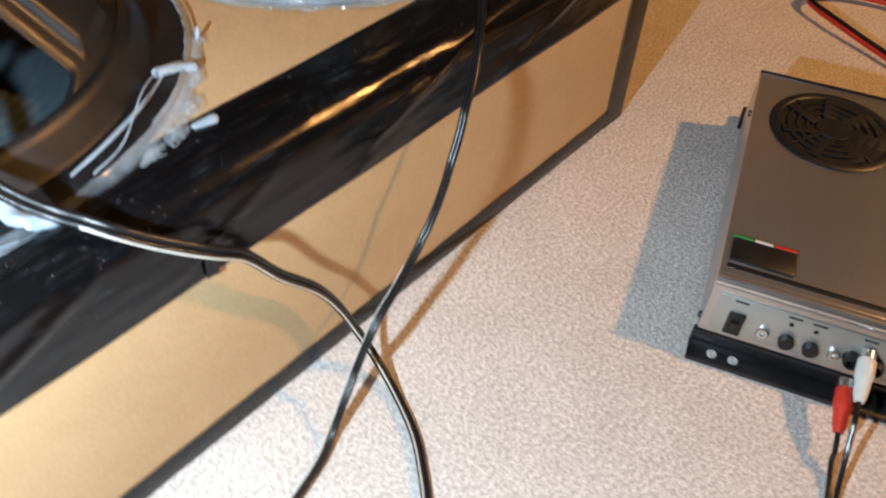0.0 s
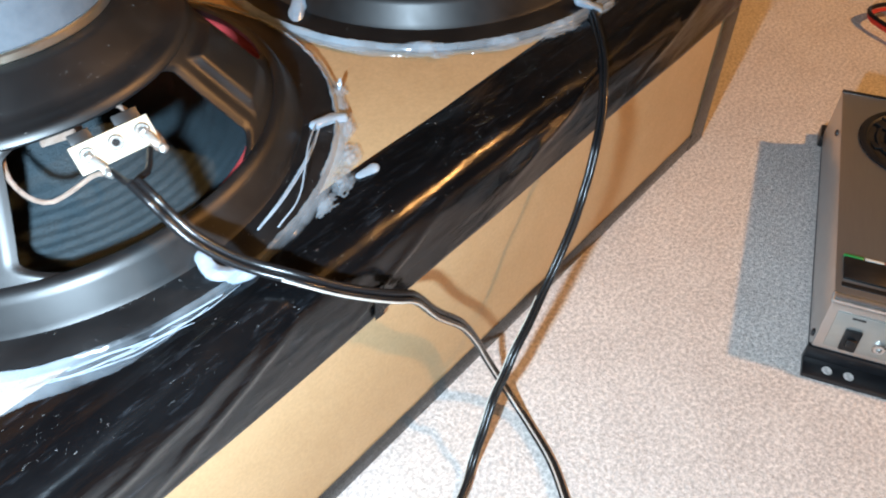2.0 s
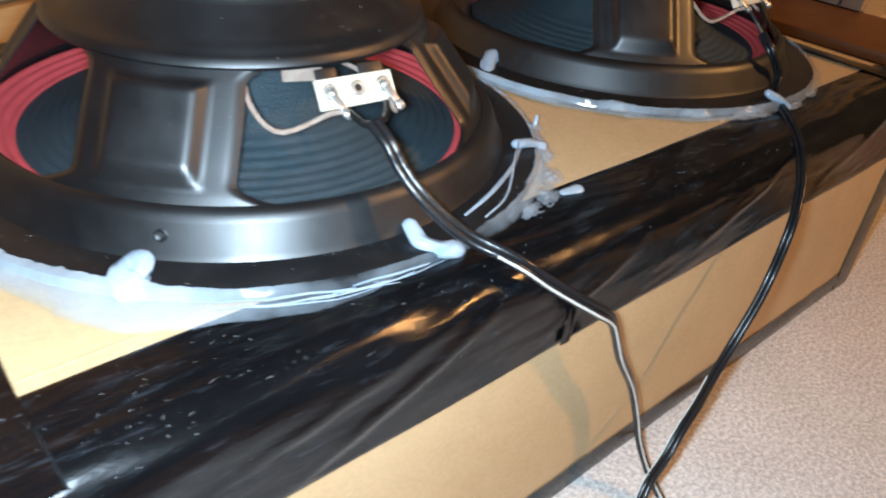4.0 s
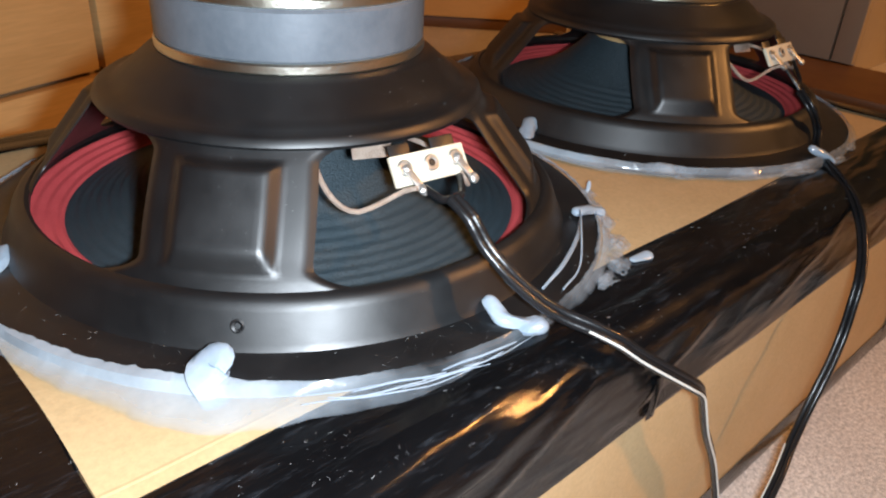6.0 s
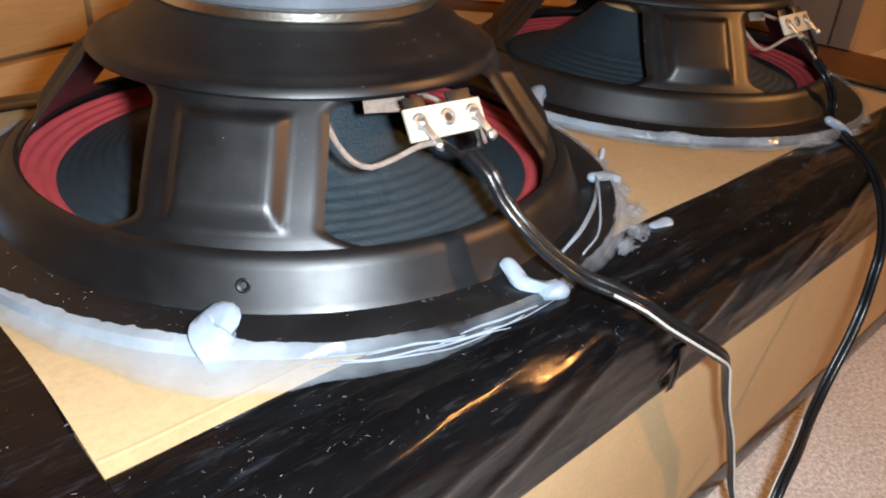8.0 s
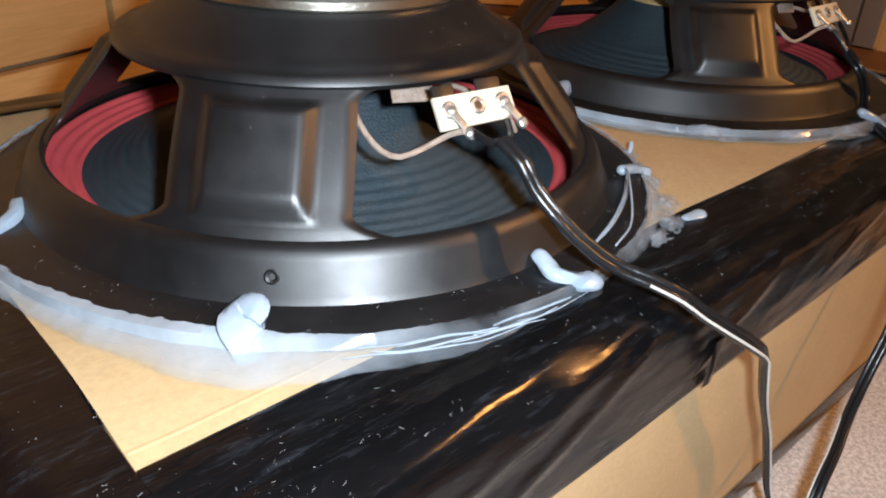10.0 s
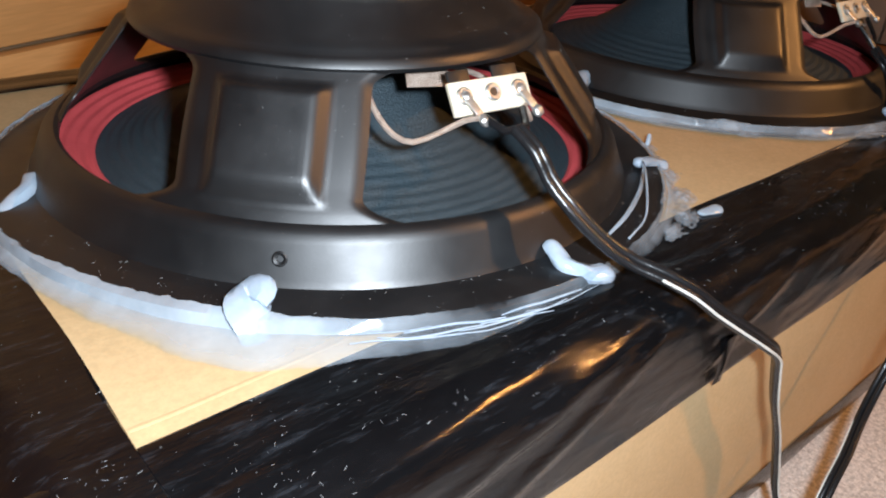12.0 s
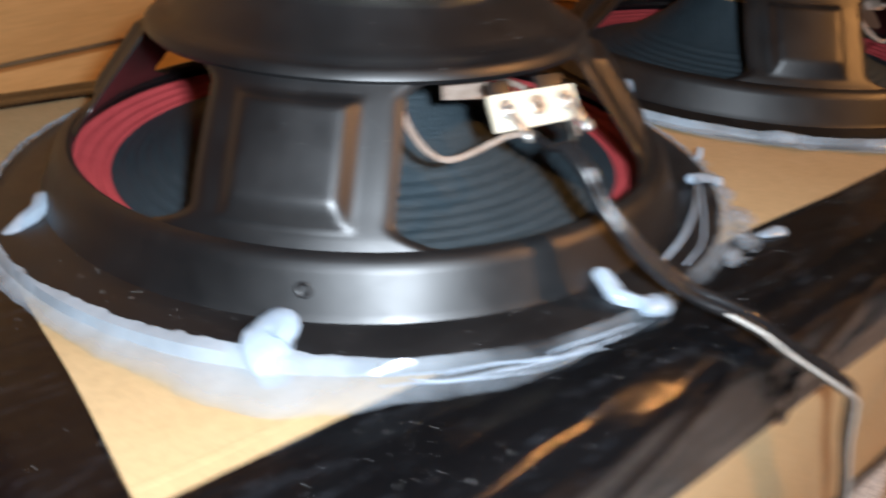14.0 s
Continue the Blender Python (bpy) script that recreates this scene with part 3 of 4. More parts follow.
    for x in (-0.0120, 0.0005, 0.0125):
        part("rivet", lathe([(0.0012, 0.0), (0.0034, 0.0), (0.0034, 0.0006), (0.0028, 0.0012), (0.0019, 0.0012), (0.0012, 0.0004)], 20), SOLDER, tb, "tinned hollow rivet", m=pose(x, -0.0011, 0.0006, 90, 0, 0))
    # solid black disc: the shade inside the rivet's hole is its colour
    part("rivet_hole", rod(0.0016, 0.0, 0.0008, 16), BLACKP, tb, "black disc for the shaded inside of the hole", m=pose(0.0005, -0.0011, 0.0006, 90, 0, 0))
    for x, s in ((-0.0120, 1), (0.0125, 2)):
        part("solder_tab", joined(block(-0.0016, 0.0016, -0.0012, 0.0, -0.0125, -0.001, 0.0004), lump((0, -0.0006, -0.0110), (0.0022, 0.0018, 0.0024), seed=s), lump((0.0003, -0.0004, -0.0004), (0.0020, 0.0012, 0.0019), seed=s + 4)),
             SOLDER, tb, "soldered metal tab", m=pose(x, -0.0016, 0.0004, -10, -20, 0))
    part("bracket", block(-0.0155, -0.006, 0.0010, 0.0022, -0.004, 0.011, 0.0004), BASKET, tb)
    part("bracket", block(0.004, 0.0155, 0.0010, 0.0022, -0.004, 0.011, 0.0004), BASKET, tb)
    part("tinsel_lead", tube([(-0.0145, -0.1085, 0.0535), (-0.0175, -0.1040, 0.0515), (-0.0250, -0.1000, 0.0472), (-0.0345, -0.0970, 0.0445), (-0.0400, -0.0928, 0.0468), (-0.0425, -0.0870, 0.0520), (-0.0415, -0.0800, 0.0565), (-0.034, -0.064, 0.0590), (-0.022, -0.046, 0.058)], 0.0011, 8), COPPER, t, "braided copper lead")
    part("lead_tape", block(-0.0090, 0.0090, -0.0004, 0.0004, -0.0030, 0.0030, 0.0002), COPPER, t, "brown tape strip on the voice-coil lead", m=pose(-0.0150, -0.0800, 0.0600, -30, 4, -12))
    part("tinsel_lead", tube([(0.009, -0.108, 0.0545), (0.0125, -0.1085, 0.0490), (0.0160, -0.1050, 0.0470), (0.0175, -0.0980, 0.0500), (0.0150, -0.0800, 0.0560), (0.010, -0.050, 0.057)], 0.0011, 8), COPPER, t, "braided copper lead")
    return t


driver(C1)
driver(C2, 6.0, False)


# ---- hot glue ----
def glue_ring(place, seed, wide, group, clear, reach=(), lap=()):
    """An uneven bead round the flange; wide: (angle, spread, extra) where it runs out over the board; reach: (angle, outer radius) along one stretch."""
    bm = bmesh.new()
    thick = bm.verts.layers.float.new("thick")
    n, rows = 720, []
    for i in range(n):
        a = 360.0 * i / n
        p = Vector((math.cos(radians(a)) * 3, math.sin(radians(a)) * 3, seed))
        k = noise.noise(p) + 0.6 * noise.noise(p * 3.1) + 0.5 * noise.noise(p * 9.0)
        w = 0.0032 + 0.0020 * k + 0.0008 * noise.noise(p * 24)
        for mid, spread, extra in wide:
            da = (a - mid + 180) % 360 - 180
            w += extra * math.exp(-(da / spread) ** 2) * (1 + 0.3 * noise.noise(p * 5))
        for (a0, r0), (a1, r1) in zip(reach, reach[1:]):
            da = (a - a0) % 360
            if da < a1 - a0:
                f = da / (a1 - a0)
                f = f * f * (3 - 2 * f)
                w = r0 + (r1 - r0) * f - 0.1557 + 0.0007 * noise.noise(p * 9) + 0.0005 * noise.noise(p * 24)
        w = max(w, 0.0012)
        high = 0.0038 + 0.0012 * noise.noise(p * 4 + Vector((9, 0, 0))) + 0.0005 * noise.noise(p * 17)
        inn = 0.1546 - 0.0006 - 0.0011 * max(-0.4, noise.noise(p * 7) + 0.5 * noise.noise(p * 21))
        for mid, spread, extra in lap:
            da = (a - mid + 180) % 360 - 180
            inn -= extra * math.exp(-(da / spread) ** 4) * (1 + 0.35 * noise.noise(p * 11) + 0.25 * noise.noise(p * 30))
        prof = [(inn, 0.0052, 0.5), (inn + 0.0008, max(high + 0.0009, 0.0060), 0.9), (0.1556, max(high + 0.0004, 0.0054), 1.0), (0.1562 + 0.12 * w, high * 0.66 + 0.0006 * k, 1.0), (0.1557 + 0.36 * w, 0.0024 + 0.0006 * k, 0.85),
                (0.1557 + 0.66 * w, 0.0015, 0.66), (0.1557 + 0.90 * w, 0.0010, 0.40), (0.1557 + w, 0.0001, 0.08)]
        body = 1.0
        for mid, spread, amount in clear:
            da = (a - mid + 180) % 360 - 180
            body -= amount * math.exp(-(da / spread) ** 4)
        row = []
        for r, z, th in prof:
            v = bm.verts.new((place[0] + r * math.cos(radians(a)), place[1] + r * math.sin(radians(a)), H + max(z, 0.0001) + 0.0010))
            v[thick] = th * body
            row.append(v)
        rows.append(row)
    m = len(rows[0])
    for i in range(n):
        p, q = rows[i], rows[(i + 1) % n]
        for j in range(m - 1):
            bm.faces.new((p[j], p[j + 1], q[j + 1], q[j]))
    ob = part("glue_bead", bm, GLUE_THIN)
    return tagged(ob, "milky white hot-melt glue bead smeared round the woofer rim", "glue", group)


def dab(parent, points, radius, seed, end=1.25, flat=0.75, start=0.8):
    """A rounded squeeze of glue along a short path, swelling towards its end."""
    path = smooth_path(points, 0.0016)
    n = len(path) - 1
    first, last = (path[1] - path[0]).normalized(), (path[-1] - path[-2]).normalized()
    stops = [(path[0] - first * radius * start * math.cos(a), math.sin(a) * start) for a in (0.25, 0.7, 1.1)]
    stops += [(p, start + (end - start) * i / n) for i, p in enumerate(path)]
    stops += [(path[-1] + last * radius * end * math.cos(a), end * math.sin(a)) for a in (1.1, 0.7, 0.25)]
    bm, rings, seg = bmesh.new(), [], 14
    for k, (c, f) in enumerate(stops):
        t = first if k < 3 else last if k >= len(stops) - 3 else (path[min(k - 2, n)] - path[max(k - 4, 0)]).normalized()
        across = t.cross(Vector((0, 0, 1))).normalized()
        up = across.cross(t)
        ring = []
        for q in range(seg):
            a = 2 * math.pi * q / seg
            d = radius * f * (1 + 0.28 * noise.noise(Vector((math.cos(a) * 1.3, math.sin(a) * 1.3 + seed, k * 0.22))))
            ring.append(bm.verts.new(c + across * d * math.cos(a) + up * d * flat * math.sin(a)))
        rings.append(ring)
    for a, b in zip(rings, rings[1:]):
        for q in range(seg):
            bm.faces.new((a[q], a[(q + 1) % seg], b[(q + 1) % seg], b[q]))
    bm.faces.new(rings[0][::-1])
    bm.faces.new(rings[-1])
    return part("glue_dab", bm, GLUE, parent)


def polar2(r, a, c=C1):
    return c[0] + r * math.cos(radians(a)), c[1] + r * math.sin(radians(a))


def glue_base(x, y):
    """Height of the flange or the board under a spot of glue."""
    r = min(math.hypot(x - c[0], y - c[1]) for c in (C1, C2))
    f = max(0.0, min(1.0, (0.1575 - r) / 0.004))
    return H + 0.0016 + 0.0044 * f * f * (3 - 2 * f)


def glue_patch(parent, x, y, long, wide, turn, high, seed, ragged=0.55):
    """A thin torn film of glue with an uneven outline, thicker in the middle."""
    bm = bmesh.new()
    thick = bm.verts.layers.float.new("thick")
    n, grid = 44, {}
    for i in range(n + 1):
        for j in range(n + 1):
            u, v = 2.8 * i / n - 1.4, 2.8 * j / n - 1.4
            q = Vector((u * 1.7 + seed * 3.1, v * 1.7, seed * 1.7))
            d = 1 - math.hypot(u, v) + ragged * (noise.noise(q) + 0.5 * noise.noise(q * 2.2))
            if d <= 0:
                continue
            a = radians(turn)
            px, py = x + u * long * math.cos(a) - v * wide * math.sin(a), y + u * long * math.sin(a) + v * wide * math.cos(a)
            h = 0.6 * high * min(1.0, d * 1.4) ** 0.5 * (0.8 + 0.3 * noise.noise(q * 1.6))
            w = bm.verts.new((px, py, glue_base(px, py) + h))
            w[thick] = min(1.0, 0.25 + 0.9 * d)
            grid[i, j] = w
    for i, j in list(grid):
        ring = [grid.get(k) for k in ((i, j), (i + 1, j), (i + 1, j + 1), (i, j + 1))]
        if all(ring):
            bm.faces.new(ring)
    bmesh.ops.delete(bm, geom=[v for v in bm.verts if not v.link_faces], context="VERTS")
    return part("glue_film", bm, GLUE_THIN, parent)


G1 = glue_ring(C1, 1.3, [(-38, 12, 0.003), (178, 10, 0.006)], "glue beads", [(-94, 29, 0.90)],
               [(-182, 0.1630), (-162, 0.1622), (-148, 0.1660), (-138, 0.1722), (-133, 0.1745), (-127, 0.1712), (-121, 0.1680), (-112, 0.1665), (-104, 0.1625), (-97, 0.1578), (-84, 0.1562), (-70, 0.1600), (-52, 0.1625), (-40, 0.1600)],
               [(-146, 20, 0.0030)])
dab(G1, [(*polar2(0.1570, -133.5), H + 0.0005), (*polar2(0.1540, -134.5), H + 0.0060), (*polar2(0.1500, -135.0), H + 0.0085), (*polar2(0.1480, -134.5), H + 0.0100)], 0.0062, 1, end=1.30, flat=0.50, start=0.85)
dab(G1, [(0.2010, 0.0300, H + 0.002), (0.1930, 0.0322, H + 0.004), (0.1872, 0.0385, H + 0.007), (0.1892, 0.0465, H + 0.0095)], 0.0038, 2, end=0.9, flat=0.8, start=1.2)
dab(G1, [(0.0370, 0.1900, H + 0.003), (0.0440, 0.1945, H + 0.006), (0.0500, 0.1985, H + 0.008), (0.0540, 0.2050, H + 0.009)], 0.0042, 3, end=0.8)
dab(G1, [(0.3070, 0.0790, H + 0.004), (0.2990, 0.0800, H + 0.007), (0.2880, 0.0800, H + 0.009)], 0.0042, 4, end=0.8)
for k in range(9):
    # threads drawn out along the thin film over the tape
    a, r = -126 + 3.1 * k, 0.1572 + 0.0011 * ((k * 5) % 7)
    r = min(r, 0.1655 - 0.0008 * k)
    part("glue_strand", tube([(C1[0] + (r + 0.0009 * math.sin(3.1 * k + j)) * math.cos(radians(a + 3.2 * j)), C1[1] + (r + 0.0009 * math.sin(3.1 * k + j)) * math.sin(radians(a + 3.2 * j)), H + 0.0030 + 0.0003 * ((k + j) % 3)) for j in range(5)],
                              0.00022 + 0.00008 * (k % 4), 6, taper=True), GLUE, G1)
dab(G1, [(0.2800, 0.0385, H + 0.002), (0.2850, 0.0380, H + 0.002), (0.2890, 0.0375, H + 0.002)], 0.0028, 5, flat=0.5)
part("glue_strand", tube([(0.2930, 0.083, H + 0.009), (0.272, 0.066, H + 0.014), (0.246, 0.045, H + 0.008), (0.226, 0.038, H + 0.006)], 0.0005, 6), GLUE, G1)
part("glue_strand", tube([(0.218, 0.0430, H + 0.0070), (0.240, 0.0500, H + 0.008), (0.268, 0.0640, H + 0.0075), (0.290, 0.079, H + 0.007)], 0.0012, 6, taper=True), GLUE, G1)
G2 = glue_ring(C2, 6.1, [(-120, 14, 0.002), (-60, 14, 0.003), (-150, 10, 0.002)], "glue beads", [(-100, 60, 0.50)])
dab(G2, [(0.3580, 0.1760, H + 0.003), (0.3640, 0.1815, H + 0.008), (0.3720, 0.1850, H + 0.010)], 0.0050, 11)
dab(G2, [(0.4990, 0.0360, H + 0.003), (0.4930, 0.0400, H + 0.007), (0.4880, 0.0450, H + 0.010)], 0.0040, 13, end=0.9)


for a, r, long, wide, high, seed in ((-38.0, 0.1580, 0.013, 0.0050, 0.0024, 1), (-45.0, 0.1610, 0.013, 0.0060, 0.0026, 2), (-53.0, 0.1640, 0.012, 0.0062, 0.0030, 3),
                                     (-59.5, 0.1650, 0.011, 0.0060, 0.0034, 4), (-66.0, 0.1625, 0.010, 0.0045, 0.0022, 5), (-31.0, 0.1600, 0.009, 0.0050, 0.0020, 6)):
    glue_patch(G1, *polar2(r, a), long, wide, a + 90, high, seed, 0.42)
for a, r, long, wide, high, seed in ((-138.0, 0.1575, 0.015, 0.0062, 0.0050, 11), (-158.0, 0.1570, 0.016, 0.0036, 0.0026, 12), (-120.0, 0.1580, 0.016, 0.0048, 0.0030, 13),
                                     (-106.0, 0.1590, 0.018, 0.0052, 0.0030, 14), (-90.0, 0.1590, 0.016, 0.0040, 0.0026, 15), (-76.0, 0.1580, 0.014, 0.0036, 0.0024, 16)):
    glue_patch(G2, *polar2(r, a, C2), long, wide, a + 90, high, seed, 0.45)
# a drawn-out point standing up at the edge of the film
part("glue_strand", tube([(*polar2(0.1600, -31.0), H + 0.002), (*polar2(0.1612, -30.5), H + 0.005), (*polar2(0.1618, -30.0), H + 0.008)], 0.0014, 8, taper=True), GLUE, G1)


# ---- cables ----
def twin_cable(name, points, label, twist, tabs, stripe_from, r=0.0019):
    """Two joined cores that part at the woofer's solder tabs; tabs: the two free ends."""
    t = thing(name, label, "cable", group="speaker cables", m=pose(*points[-1]))
    off = Vector(points[-1])
    pts = [Vector(p) - off for p in points]
    for side, tab in ((1, tabs[0]), (-1, tabs[1])):
        end = Vector(tab) - off
        part("core", tube(pts, r, 10, side=side * r * 0.92, twist=twist), CABLE, t)
        part("tail", tube([end, end * 0.5 + pts[0] * 0.5 + Vector((0, -0.003, -0.002)), pts[0], pts[1]], r * 0.8, 8), CABLE, t, "split cable tail")
    part("stripe", tube(pts[stripe_from:], r * 0.30, 6, side=r * 1.80), STRIPE, t, "white marking stripe")
    return t


twin_cable("speaker_cable", [(0.1790, 0.0612, 0.2373), (0.1800, 0.0519, 0.2322), (0.1822, 0.0466, 0.2235), (0.1843, 0.0389, 0.2167), (0.1884, 0.0322, 0.2097), (0.1937, 0.0251, 0.2031), (0.2001, 0.0177, 0.1976),
                             (0.2057, 0.0093, 0.1949), (0.2135, -0.0002, 0.1898), (0.2212, -0.0053, 0.1829), (0.2316, -0.0117, 0.1748), (0.2445, -0.0175, 0.1651), (0.2549, -0.0190, 0.1567), (0.2622, -0.0183, 0.1461),
                             (0.2752, -0.0176, 0.1225), (0.2964, -0.0167, 0.0916), (0.3088, -0.0177, 0.0652), (0.3166, -0.0211, 0.0399), (0.3204, -0.0318, 0.0182), (0.3158, -0.0558, 0.0045), (0.3031, -0.0855, 0.0032),
                             (0.2879, -0.1077, 0.0032), (0.2620, -0.1400, 0.0032), (0.2200, -0.2000, 0.0032)],
           "black twin speaker cable with white stripe over the box edge", lambda f: 0, ((0.196, 0.0755, 0.2375), (0.1765, 0.0755, 0.2375)), 7)
twin_cable("speaker_cable", [(0.5039, 0.0700, 0.2245), (0.5025, 0.0578, 0.2141), (0.5184, 0.0565, 0.1978), (0.5027, 0.0479, 0.1893), (0.4816, 0.0258, 0.1863), (0.4598, 0.0064, 0.1836), (0.4393, -0.0082, 0.1779),
                             (0.4253, -0.0177, 0.1687), (0.4108, -0.0248, 0.1588), (0.4026, -0.0279, 0.1453), (0.3929, -0.0307, 0.1325), (0.3858, -0.0318, 0.1181), (0.3778, -0.0320, 0.1034), (0.3668, -0.0329, 0.0901),
                             (0.3519, -0.0353, 0.0791), (0.3346, -0.0392, 0.0713), (0.3187, -0.0416, 0.0632), (0.3069, -0.0435, 0.0517), (0.2984, -0.0426, 0.0354), (0.2829, -0.0474, 0.0227), (0.2670, -0.0518, 0.0080),
                             (0.2493, -0.0592, 0.0034), (0.2100, -0.0700, 0.0032), (0.1500, -0.0900, 0.0032)],
           "black twin speaker cable arching from the far woofer to the carpet", lambda f: 75, ((0.5233, 0.0869, 0.2375), (0.5039, 0.0849, 0.2375)), 14, 0.0016)


# ---- amplifier ----
def amplifier():
    t = thing("car_amplifier", "silver car amplifier with round black fan on the carpet", "amplifier", m=pose(0.4690, -0.1810, 0, 0, 0, 20.2))
    # local x to the back, y to the left; the left side at y = 0
    wd, x1, hz = 0.210, 0.270, 0.0588
    bm = bmesh.new()
    sec = [(0.0170, 0.016), (0.0250, 0.0520), (0.0280, 0.0575), (0.0320, hz), (x1, hz), (x1, 0.010), (0.0170, 0.010)]
    a = [bm.verts.new((x, 0.0, z)) for x, z in sec]
    b = [bm.verts.new((x, -wd, z)) for x, z in sec]
    for i in range(len(sec)):
        j = (i + 1) % len(sec)
        bm.faces.new((a[i], a[j], b[j], b[i]))
    bm.faces.new(a[::-1])
    bm.faces.new(b)
    bmesh.ops.bevel(bm, geom=list(bm.edges), offset=0.0012, segments=2, profile=0.5, affect="EDGES")
    part("casing", bm, STEEL, t, "brushed silver steel casing")
    part("front_trim", lathe([(0.0002, 0.0), (0.0036, 0.0), (0.0042, 0.0006), (0.0042, wd - 0.0006), (0.0036, wd), (0.0002, wd)], 24, closed=False), CHROME, t, "rounded polished front trim", m=pose(0.0285, 0.0, 0.0552, 90, 0, 0))
    # black strip laid on the casing as the shade behind the trim
    part("shadow_line", block(0.0365, 0.0405, -wd + 0.004, -0.004, hz - 0.002, hz + 0.0006, 0.0003), BLACKP, t)
    # back rim line
    part("back_trim", block(x1 - 0.002, x1 + 0.002, -wd, 0.0, hz - 0.004, hz + 0.0008, 0.0008), BLACKM, t)
    # black mounting foot in front, with slots
    ft = part("mounting_foot", joined(block(0.0, 0.0185, -wd, 0.002, 0.0, 0.0045, 0.001), block(0.0150, 0.0200, -wd, 0.002, 0.0, 0.0155, 0.0014)), BLACKM, t, "black folded metal mounting foot")
    for y in (-0.014, -0.028, -0.185, -0.199):
        part("slot", joined(rod(0.0034, 0, 0.0006, 20, 0.0002)), CARPET, ft, "slot showing the carpet", m=pose(0.0072, y, 0.0046))
    part("mounting_foot", block(x1 - 0.004, x1 + 0.015, -wd, 0.002, 0.0, 0.012, 0.001), BLACKM, t)
    part("base", block(0.018, x1 - 0.003, -wd + 0.002, -0.002, 0.0, 0.0105), BLACKM, t)
    # fan
    f = part("fan_ring", lathe([(0.0400, 0.0), (0.0470, 0.0), (0.0472, 0.0012), (0.0455, 0.0022), (0.0415, 0.0022), (0.0400, 0.0010)], 72), BLACKP, t, "black round fan grille", m=pose(0.210, -0.060, hz))
    part("fan_disc", rod(0.0402, -0.001, 0.0006, 48), FANB, f)
    for r in (0.033, 0.026, 0.019):
        part("grille_ring", lathe([(r - 0.0010, 0.0010), (r + 0.0010, 0.0010), (r + 0.0010, 0.0024), (r - 0.0010, 0.0024)], 56), FANB, f)
    for k in range(4):
        part("grille_bar", block(0.012, 0.041, -0.0011, 0.0011, 0.0006, 0.0020, 0.0003), FANB, f, m=pose(0, 0, 0, 0, 0, 45 + 90 * k))
    for k in range(7):
        part("fan_blade", block(0.012, 0.0385, -0.0085, 0.0085, 0.0002, 0.0010, 0.0002), FANB, f, m=pose(0, 0, 0.0002, 12, 0, 360 / 7 * k))
    part("hub", rod(0.013, 0.0004, 0.0028, 32, 0.0008), BLACKP, f)
    # badge with coloured corners
    bd = part("badge", block(0.0430, 0.0640, -0.0450, -0.0045, hz, hz + 0.0022, 0.0010), BLACKP, t, "glossy black badge with coloured edge")
    part("badge_edge", block(0.0640, 0.0664, -0.0450, -0.0310, hz, hz + 0.0022, 0.0004), REDP, bd, "red badge edge")
    part("badge_edge", block(0.0640, 0.0664, -0.0300, -0.0180, hz, hz + 0.0022, 0.0004), WHITEG, bd, "white badge edge")
    part("badge_edge", block(0.0640, 0.0664, -0.0170, -0.0045, hz, hz + 0.0022, 0.0004), GREENP, bd, "green badge edge")
    # controls on the sloped front
    tilt = math.degrees(math.atan2(0.008, 0.036))

    def on_front(y, h):
        """A pose on the front plate, z pointing out of it."""
        x = 0.0170 + 0.0080 * (h - 0.016) / 0.036
        return pose(x - 0.0002, y, h, 0, -90 + tilt, 0)
    part("front_plate", block(-0.0135, 0.0160, -wd / 2 + 0.006, wd / 2 - 0.006, 0.0, 0.0010, 0.0003), FACE, t, "printed silver control plate", m=on_front(-wd / 2, 0.0325))
    part("switch", joined(block(-0.0085, 0.0085, -0.0052, 0.0052, 0.001, 0.0040, 0.0008), block(-0.003, 0.003, -0.003, 0.003, 0.004, 0.0075, 0.0008)), BLACKP, t, "black slide switch", m=on_front(-0.020, 0.029))
    for y, mt, nm in ((-0.038, CHROME, "jack_nut"), (-0.082, CHROME, "jack_nut")):
        part(nm, lathe([(0.0016, 0.001), (0.0042, 0.001), (0.0042, 0.0032), (0.0034, 0.0042), (0.0018, 0.0042)], 24), mt, t, "small silver jack", m=on_front(y, 0.0285))
    for y in (-0.053, -0.068):
        part("knob", joined(rod(0.0048, 0.001, 0.0070, 24, 0.0008), block(-0.0006, 0.0030, -0.0005, 0.0005, 0.0070, 0.0075)), BLACKP, t, "black control knob", m=on_front(y, 0.0280))
        part("led", rod(0.0014, 0.001, 0.0022, 12, 0.0004), BLACKP, t, m=on_front(y + 0.001, 0.0405))
    for y in (-0.020, -0.053, -0.068, -0.098):
        part("printed_mark", block(-0.0008, 0.0008, -0.0042, 0.0042, 0.0011, 0.0013), INK, t, m=on_front(y, 0.0455))
    for y in (-0.092, -0.106):
        part("phono_socket", lathe([(0.0022, 0.001), (0.0052, 0.001), (0.0052, 0.0060), (0.0042, 0.0090), (0.0032, 0.0090), (0.0030, 0.002)], 24), BLACKP, t, m=on_front(y, 0.0300))
    for x, z in ((0.0250, 0.020), (0.220, 0.050)):
        part("screw", lathe([(0.0003, 0.0), (0.0028, 0.0), (0.0026, 0.0014), (0.0012, 0.0020), (0.0003, 0.0020)], 16), BLACKM, t, "small dark screw", m=pose(x, 0.0, z, -90, 0, 0))
    return t


amplifier()


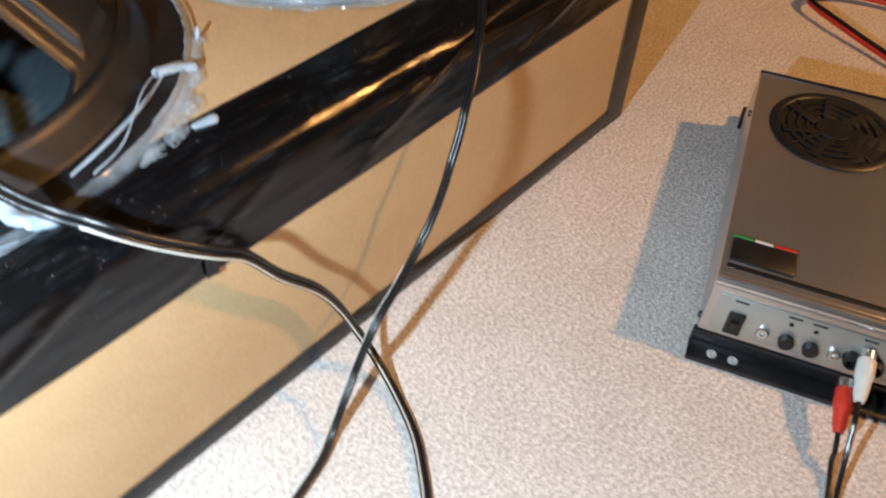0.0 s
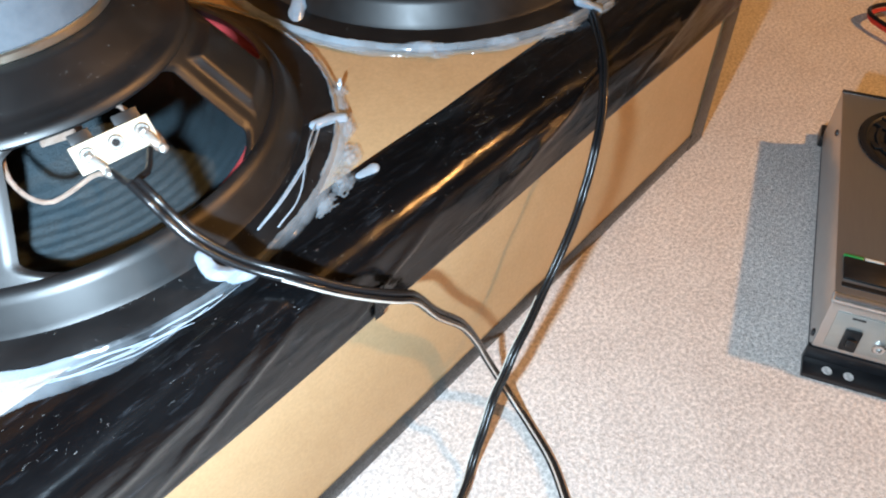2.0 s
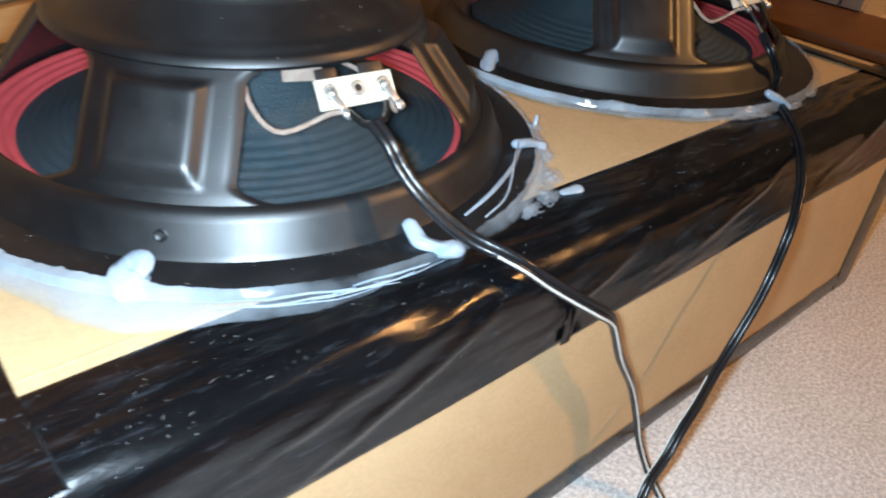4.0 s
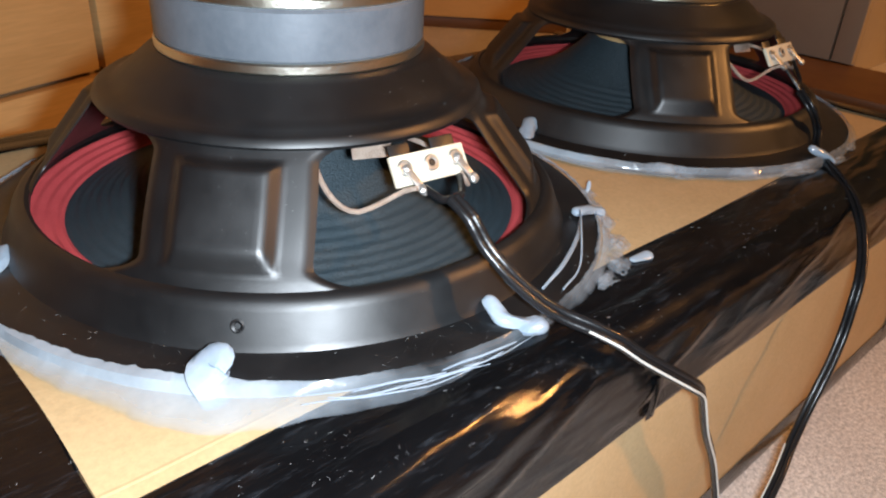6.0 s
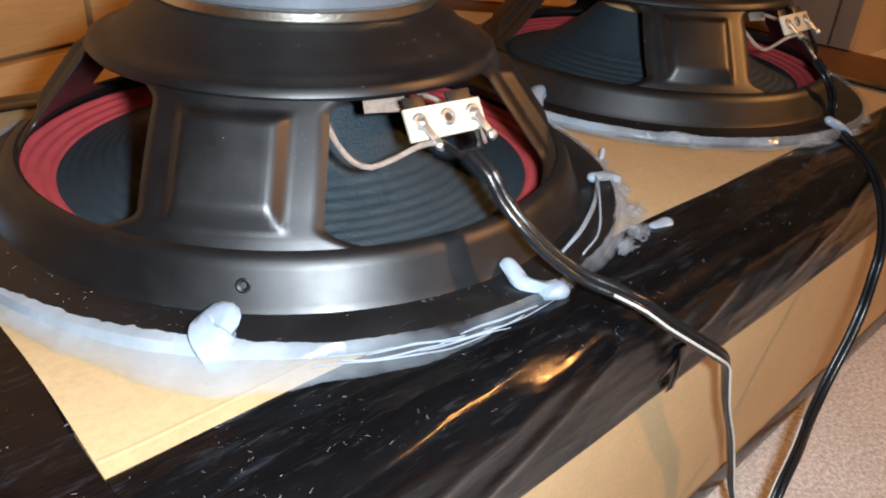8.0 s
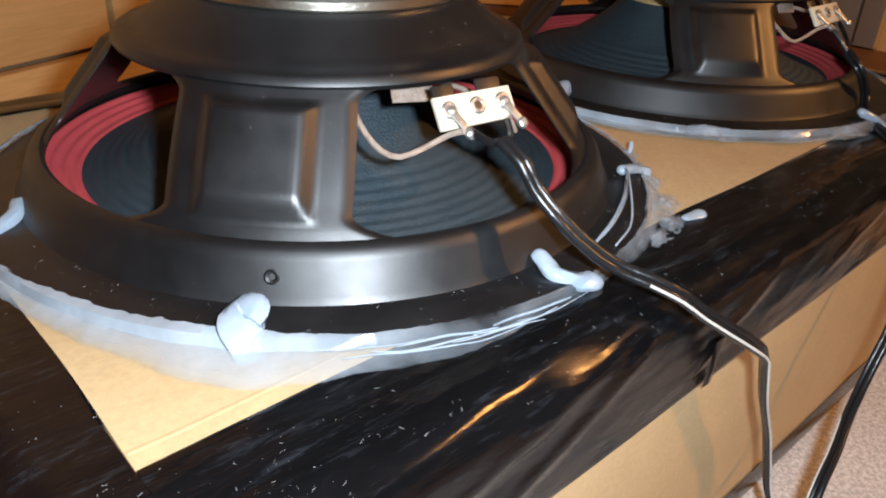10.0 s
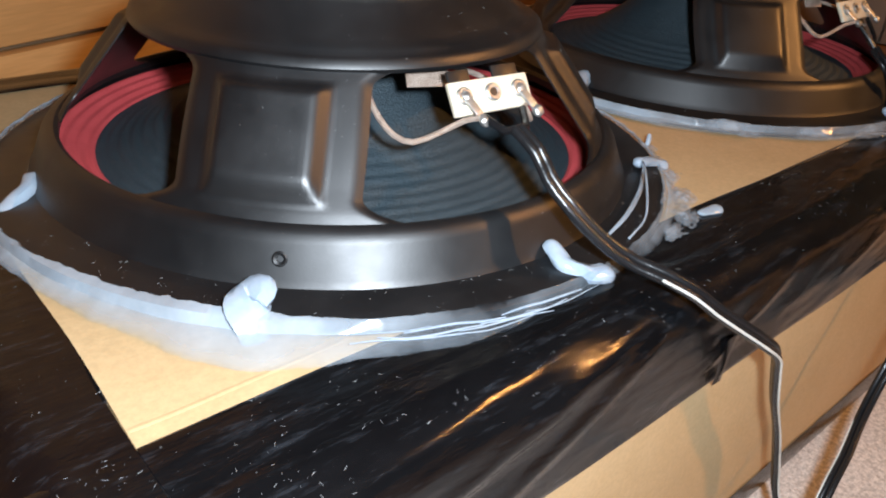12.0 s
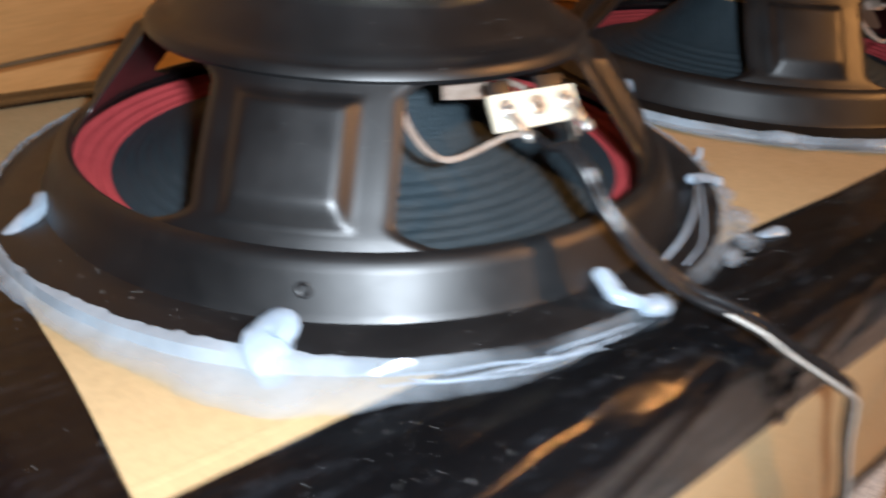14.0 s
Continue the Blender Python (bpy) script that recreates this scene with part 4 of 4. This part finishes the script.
def phono_plug(name_mat, label, start, mid, end):
    """A plug body with its cable, from the socket out and down."""
    t = thing("phono_cable", label, "audio cable", group="phono cables")
    a, b = Vector(start), Vector(mid)
    ax = (b - a).normalized()
    m = Matrix.Translation(a) @ ax.to_track_quat("Z", "Y").to_matrix().to_4x4()
    part("plug", lathe([(0.0003, 0.0), (0.0050, 0.0), (0.0056, 0.0012), (0.0056, 0.0130), (0.0048, 0.0150), (0.0042, 0.0240), (0.0030, 0.0290), (0.0003, 0.0295)], 28, closed=False), name_mat, t, m=m)
    part("ferrule", lathe([(0.0030, -0.006), (0.0046, -0.006), (0.0046, 0.0), (0.0030, 0.0)], 24), CHROME, t, m=m)
    tip = a + ax * 0.028
    part("lead", tube([tip, tip + ax * 0.014, *[Vector(p) for p in end]], 0.0016, 8), CABLE, t)
    return t


phono_plug(WHITEG, "white-capped phono plug on a thin black lead", (0.5170, -0.2690, 0.0370), (0.4900, -0.2775, 0.0300), [(0.463, -0.288, 0.013), (0.437, -0.297, 0.002), (0.40, -0.310, 0.002), (0.33, -0.34, 0.002)])
phono_plug(REDP, "red-capped phono plug on a thin black lead", (0.4980, -0.2680, 0.0250), (0.4710, -0.2780, 0.0170), [(0.459, -0.283, 0.008), (0.436, -0.2925, 0.002), (0.40, -0.304, 0.002), (0.33, -0.333, 0.002)])


def power_lead():
    t = thing("power_lead", "red and black power wires looped on the carpet", "wire", m=pose(0, 0, 0))
    loop = [(0.842, -0.315, 0.003), (0.886, -0.221, 0.004), (0.917, -0.136, 0.006), (0.933, -0.088, 0.009), (0.953, -0.047, 0.010), (0.975, -0.045, 0.010), (1.002, -0.068, 0.008), (1.021, -0.119, 0.006), (1.035, -0.216, 0.004), (1.047, -0.380, 0.003)]
    part("red_wire", tube(loop, 0.0024, 8), REDP, t, "red insulated wire")
    part("black_wire", tube([(x + 0.004, y + 0.003, z + 0.003) for x, y, z in loop], 0.0024, 8), CABLE, t, "black insulated wire")


power_lead()


# ---- lint ----
LINT = material("pale_lint", (0.27, 0.27, 0.265), 0.8, scale=200)


def lint(label, surfaces, count, area, seed, patch=14.0, least=0.0):
    """Loose pale fibres and specks lying on the surfaces, dropped over an area."""
    rng = random.Random(seed)
    trees = []
    for ob in surfaces:
        m = ob.matrix_basis if ob.parent is None else ob.parent.matrix_basis @ ob.matrix_basis
        trees.append(BVHTree.FromPolygons([m @ v.co for v in ob.data.vertices], [p.vertices[:] for p in ob.data.polygons]))
    bm, done, tries = bmesh.new(), 0, 0
    while done < count and tries < count * 12:
        tries += 1
        x, y = area(rng)
        if noise.noise(Vector((x * patch * 3, y * patch * 3, seed * 2.1))) + 0.5 * noise.noise(Vector((x * 160, y * 160, seed))) < least:
            continue
        hits = [h for h in (t.ray_cast(Vector((x, y, 0.6)), Vector((0, 0, -1))) for t in trees) if h[0] is not None]
        if not hits:
            continue
        place, up = max(hits, key=lambda h: h[0].z)[:2]
        up = up if up.z > 0 else -up
        side = up.orthogonal().normalized()
        way = Matrix.Rotation(rng.uniform(0, 6.28), 3, up) @ side
        size = 0.0002 if rng.random() < 0.7 else rng.uniform(0.0005, 0.0018)
        r = rng.uniform(0.00003, 0.00007)
        bend = rng.uniform(-1.1, 1.1)
        rings, at = [], place + up * r
        for k in range(4):
            across = up.cross(way)
            rings.append([bm.verts.new(at + across * r), bm.verts.new(at + up * r * 1.2), bm.verts.new(at - across * r)])
            at = at + way * size / 3
            way = Matrix.Rotation(bend / 3, 3, up) @ way
        for a, b in zip(rings, rings[1:]):
            for q in range(3):
                bm.faces.new((a[q], a[(q + 1) % 3], b[(q + 1) % 3], b[q]))
        done += 1
    ob = part("lint", bm, LINT)
    return tagged(ob, label, "lint", kind="stuff")


def strip(x0, x1, y0, y1):
    return lambda rng: (x0 + (x1 - x0) * rng.random() ** 1.3, rng.uniform(y0, y1))


def ring_of(c, r0, r1, a0, a1):
    def pick(rng):
        return polar2(rng.uniform(r0, r1), rng.uniform(a0, a1), c)
    return pick


meshes = [o for o in scene.objects if o.type == "MESH"]
tapes = [o for o in meshes if o.name.startswith("edge_tape")]
steel = [o for o in meshes if o.name.startswith(("flange", "basket_leg", "cap"))]
lint("pale lint and dust specks on the black tape", tapes, 800, strip(0.0, 0.52, 0.002, 0.044), 3, least=0.02)
lint("sparse pale lint on the end strip of tape", tapes, 60, strip(0.001, 0.032, 0.0, 0.24), 4)
lint("pale dust specks on the woofer rim", steel, 320, ring_of(C1, 0.1365, 0.1540, -200, -20), 5, least=-0.05)
lint("pale dust specks on the woofer basket", steel, 45, ring_of(C1, 0.0640, 0.1340, -200, -20), 6)
lint("pale dust specks on the far woofer", steel, 40, ring_of(C2, 0.0900, 0.1540, -200, -40), 7)
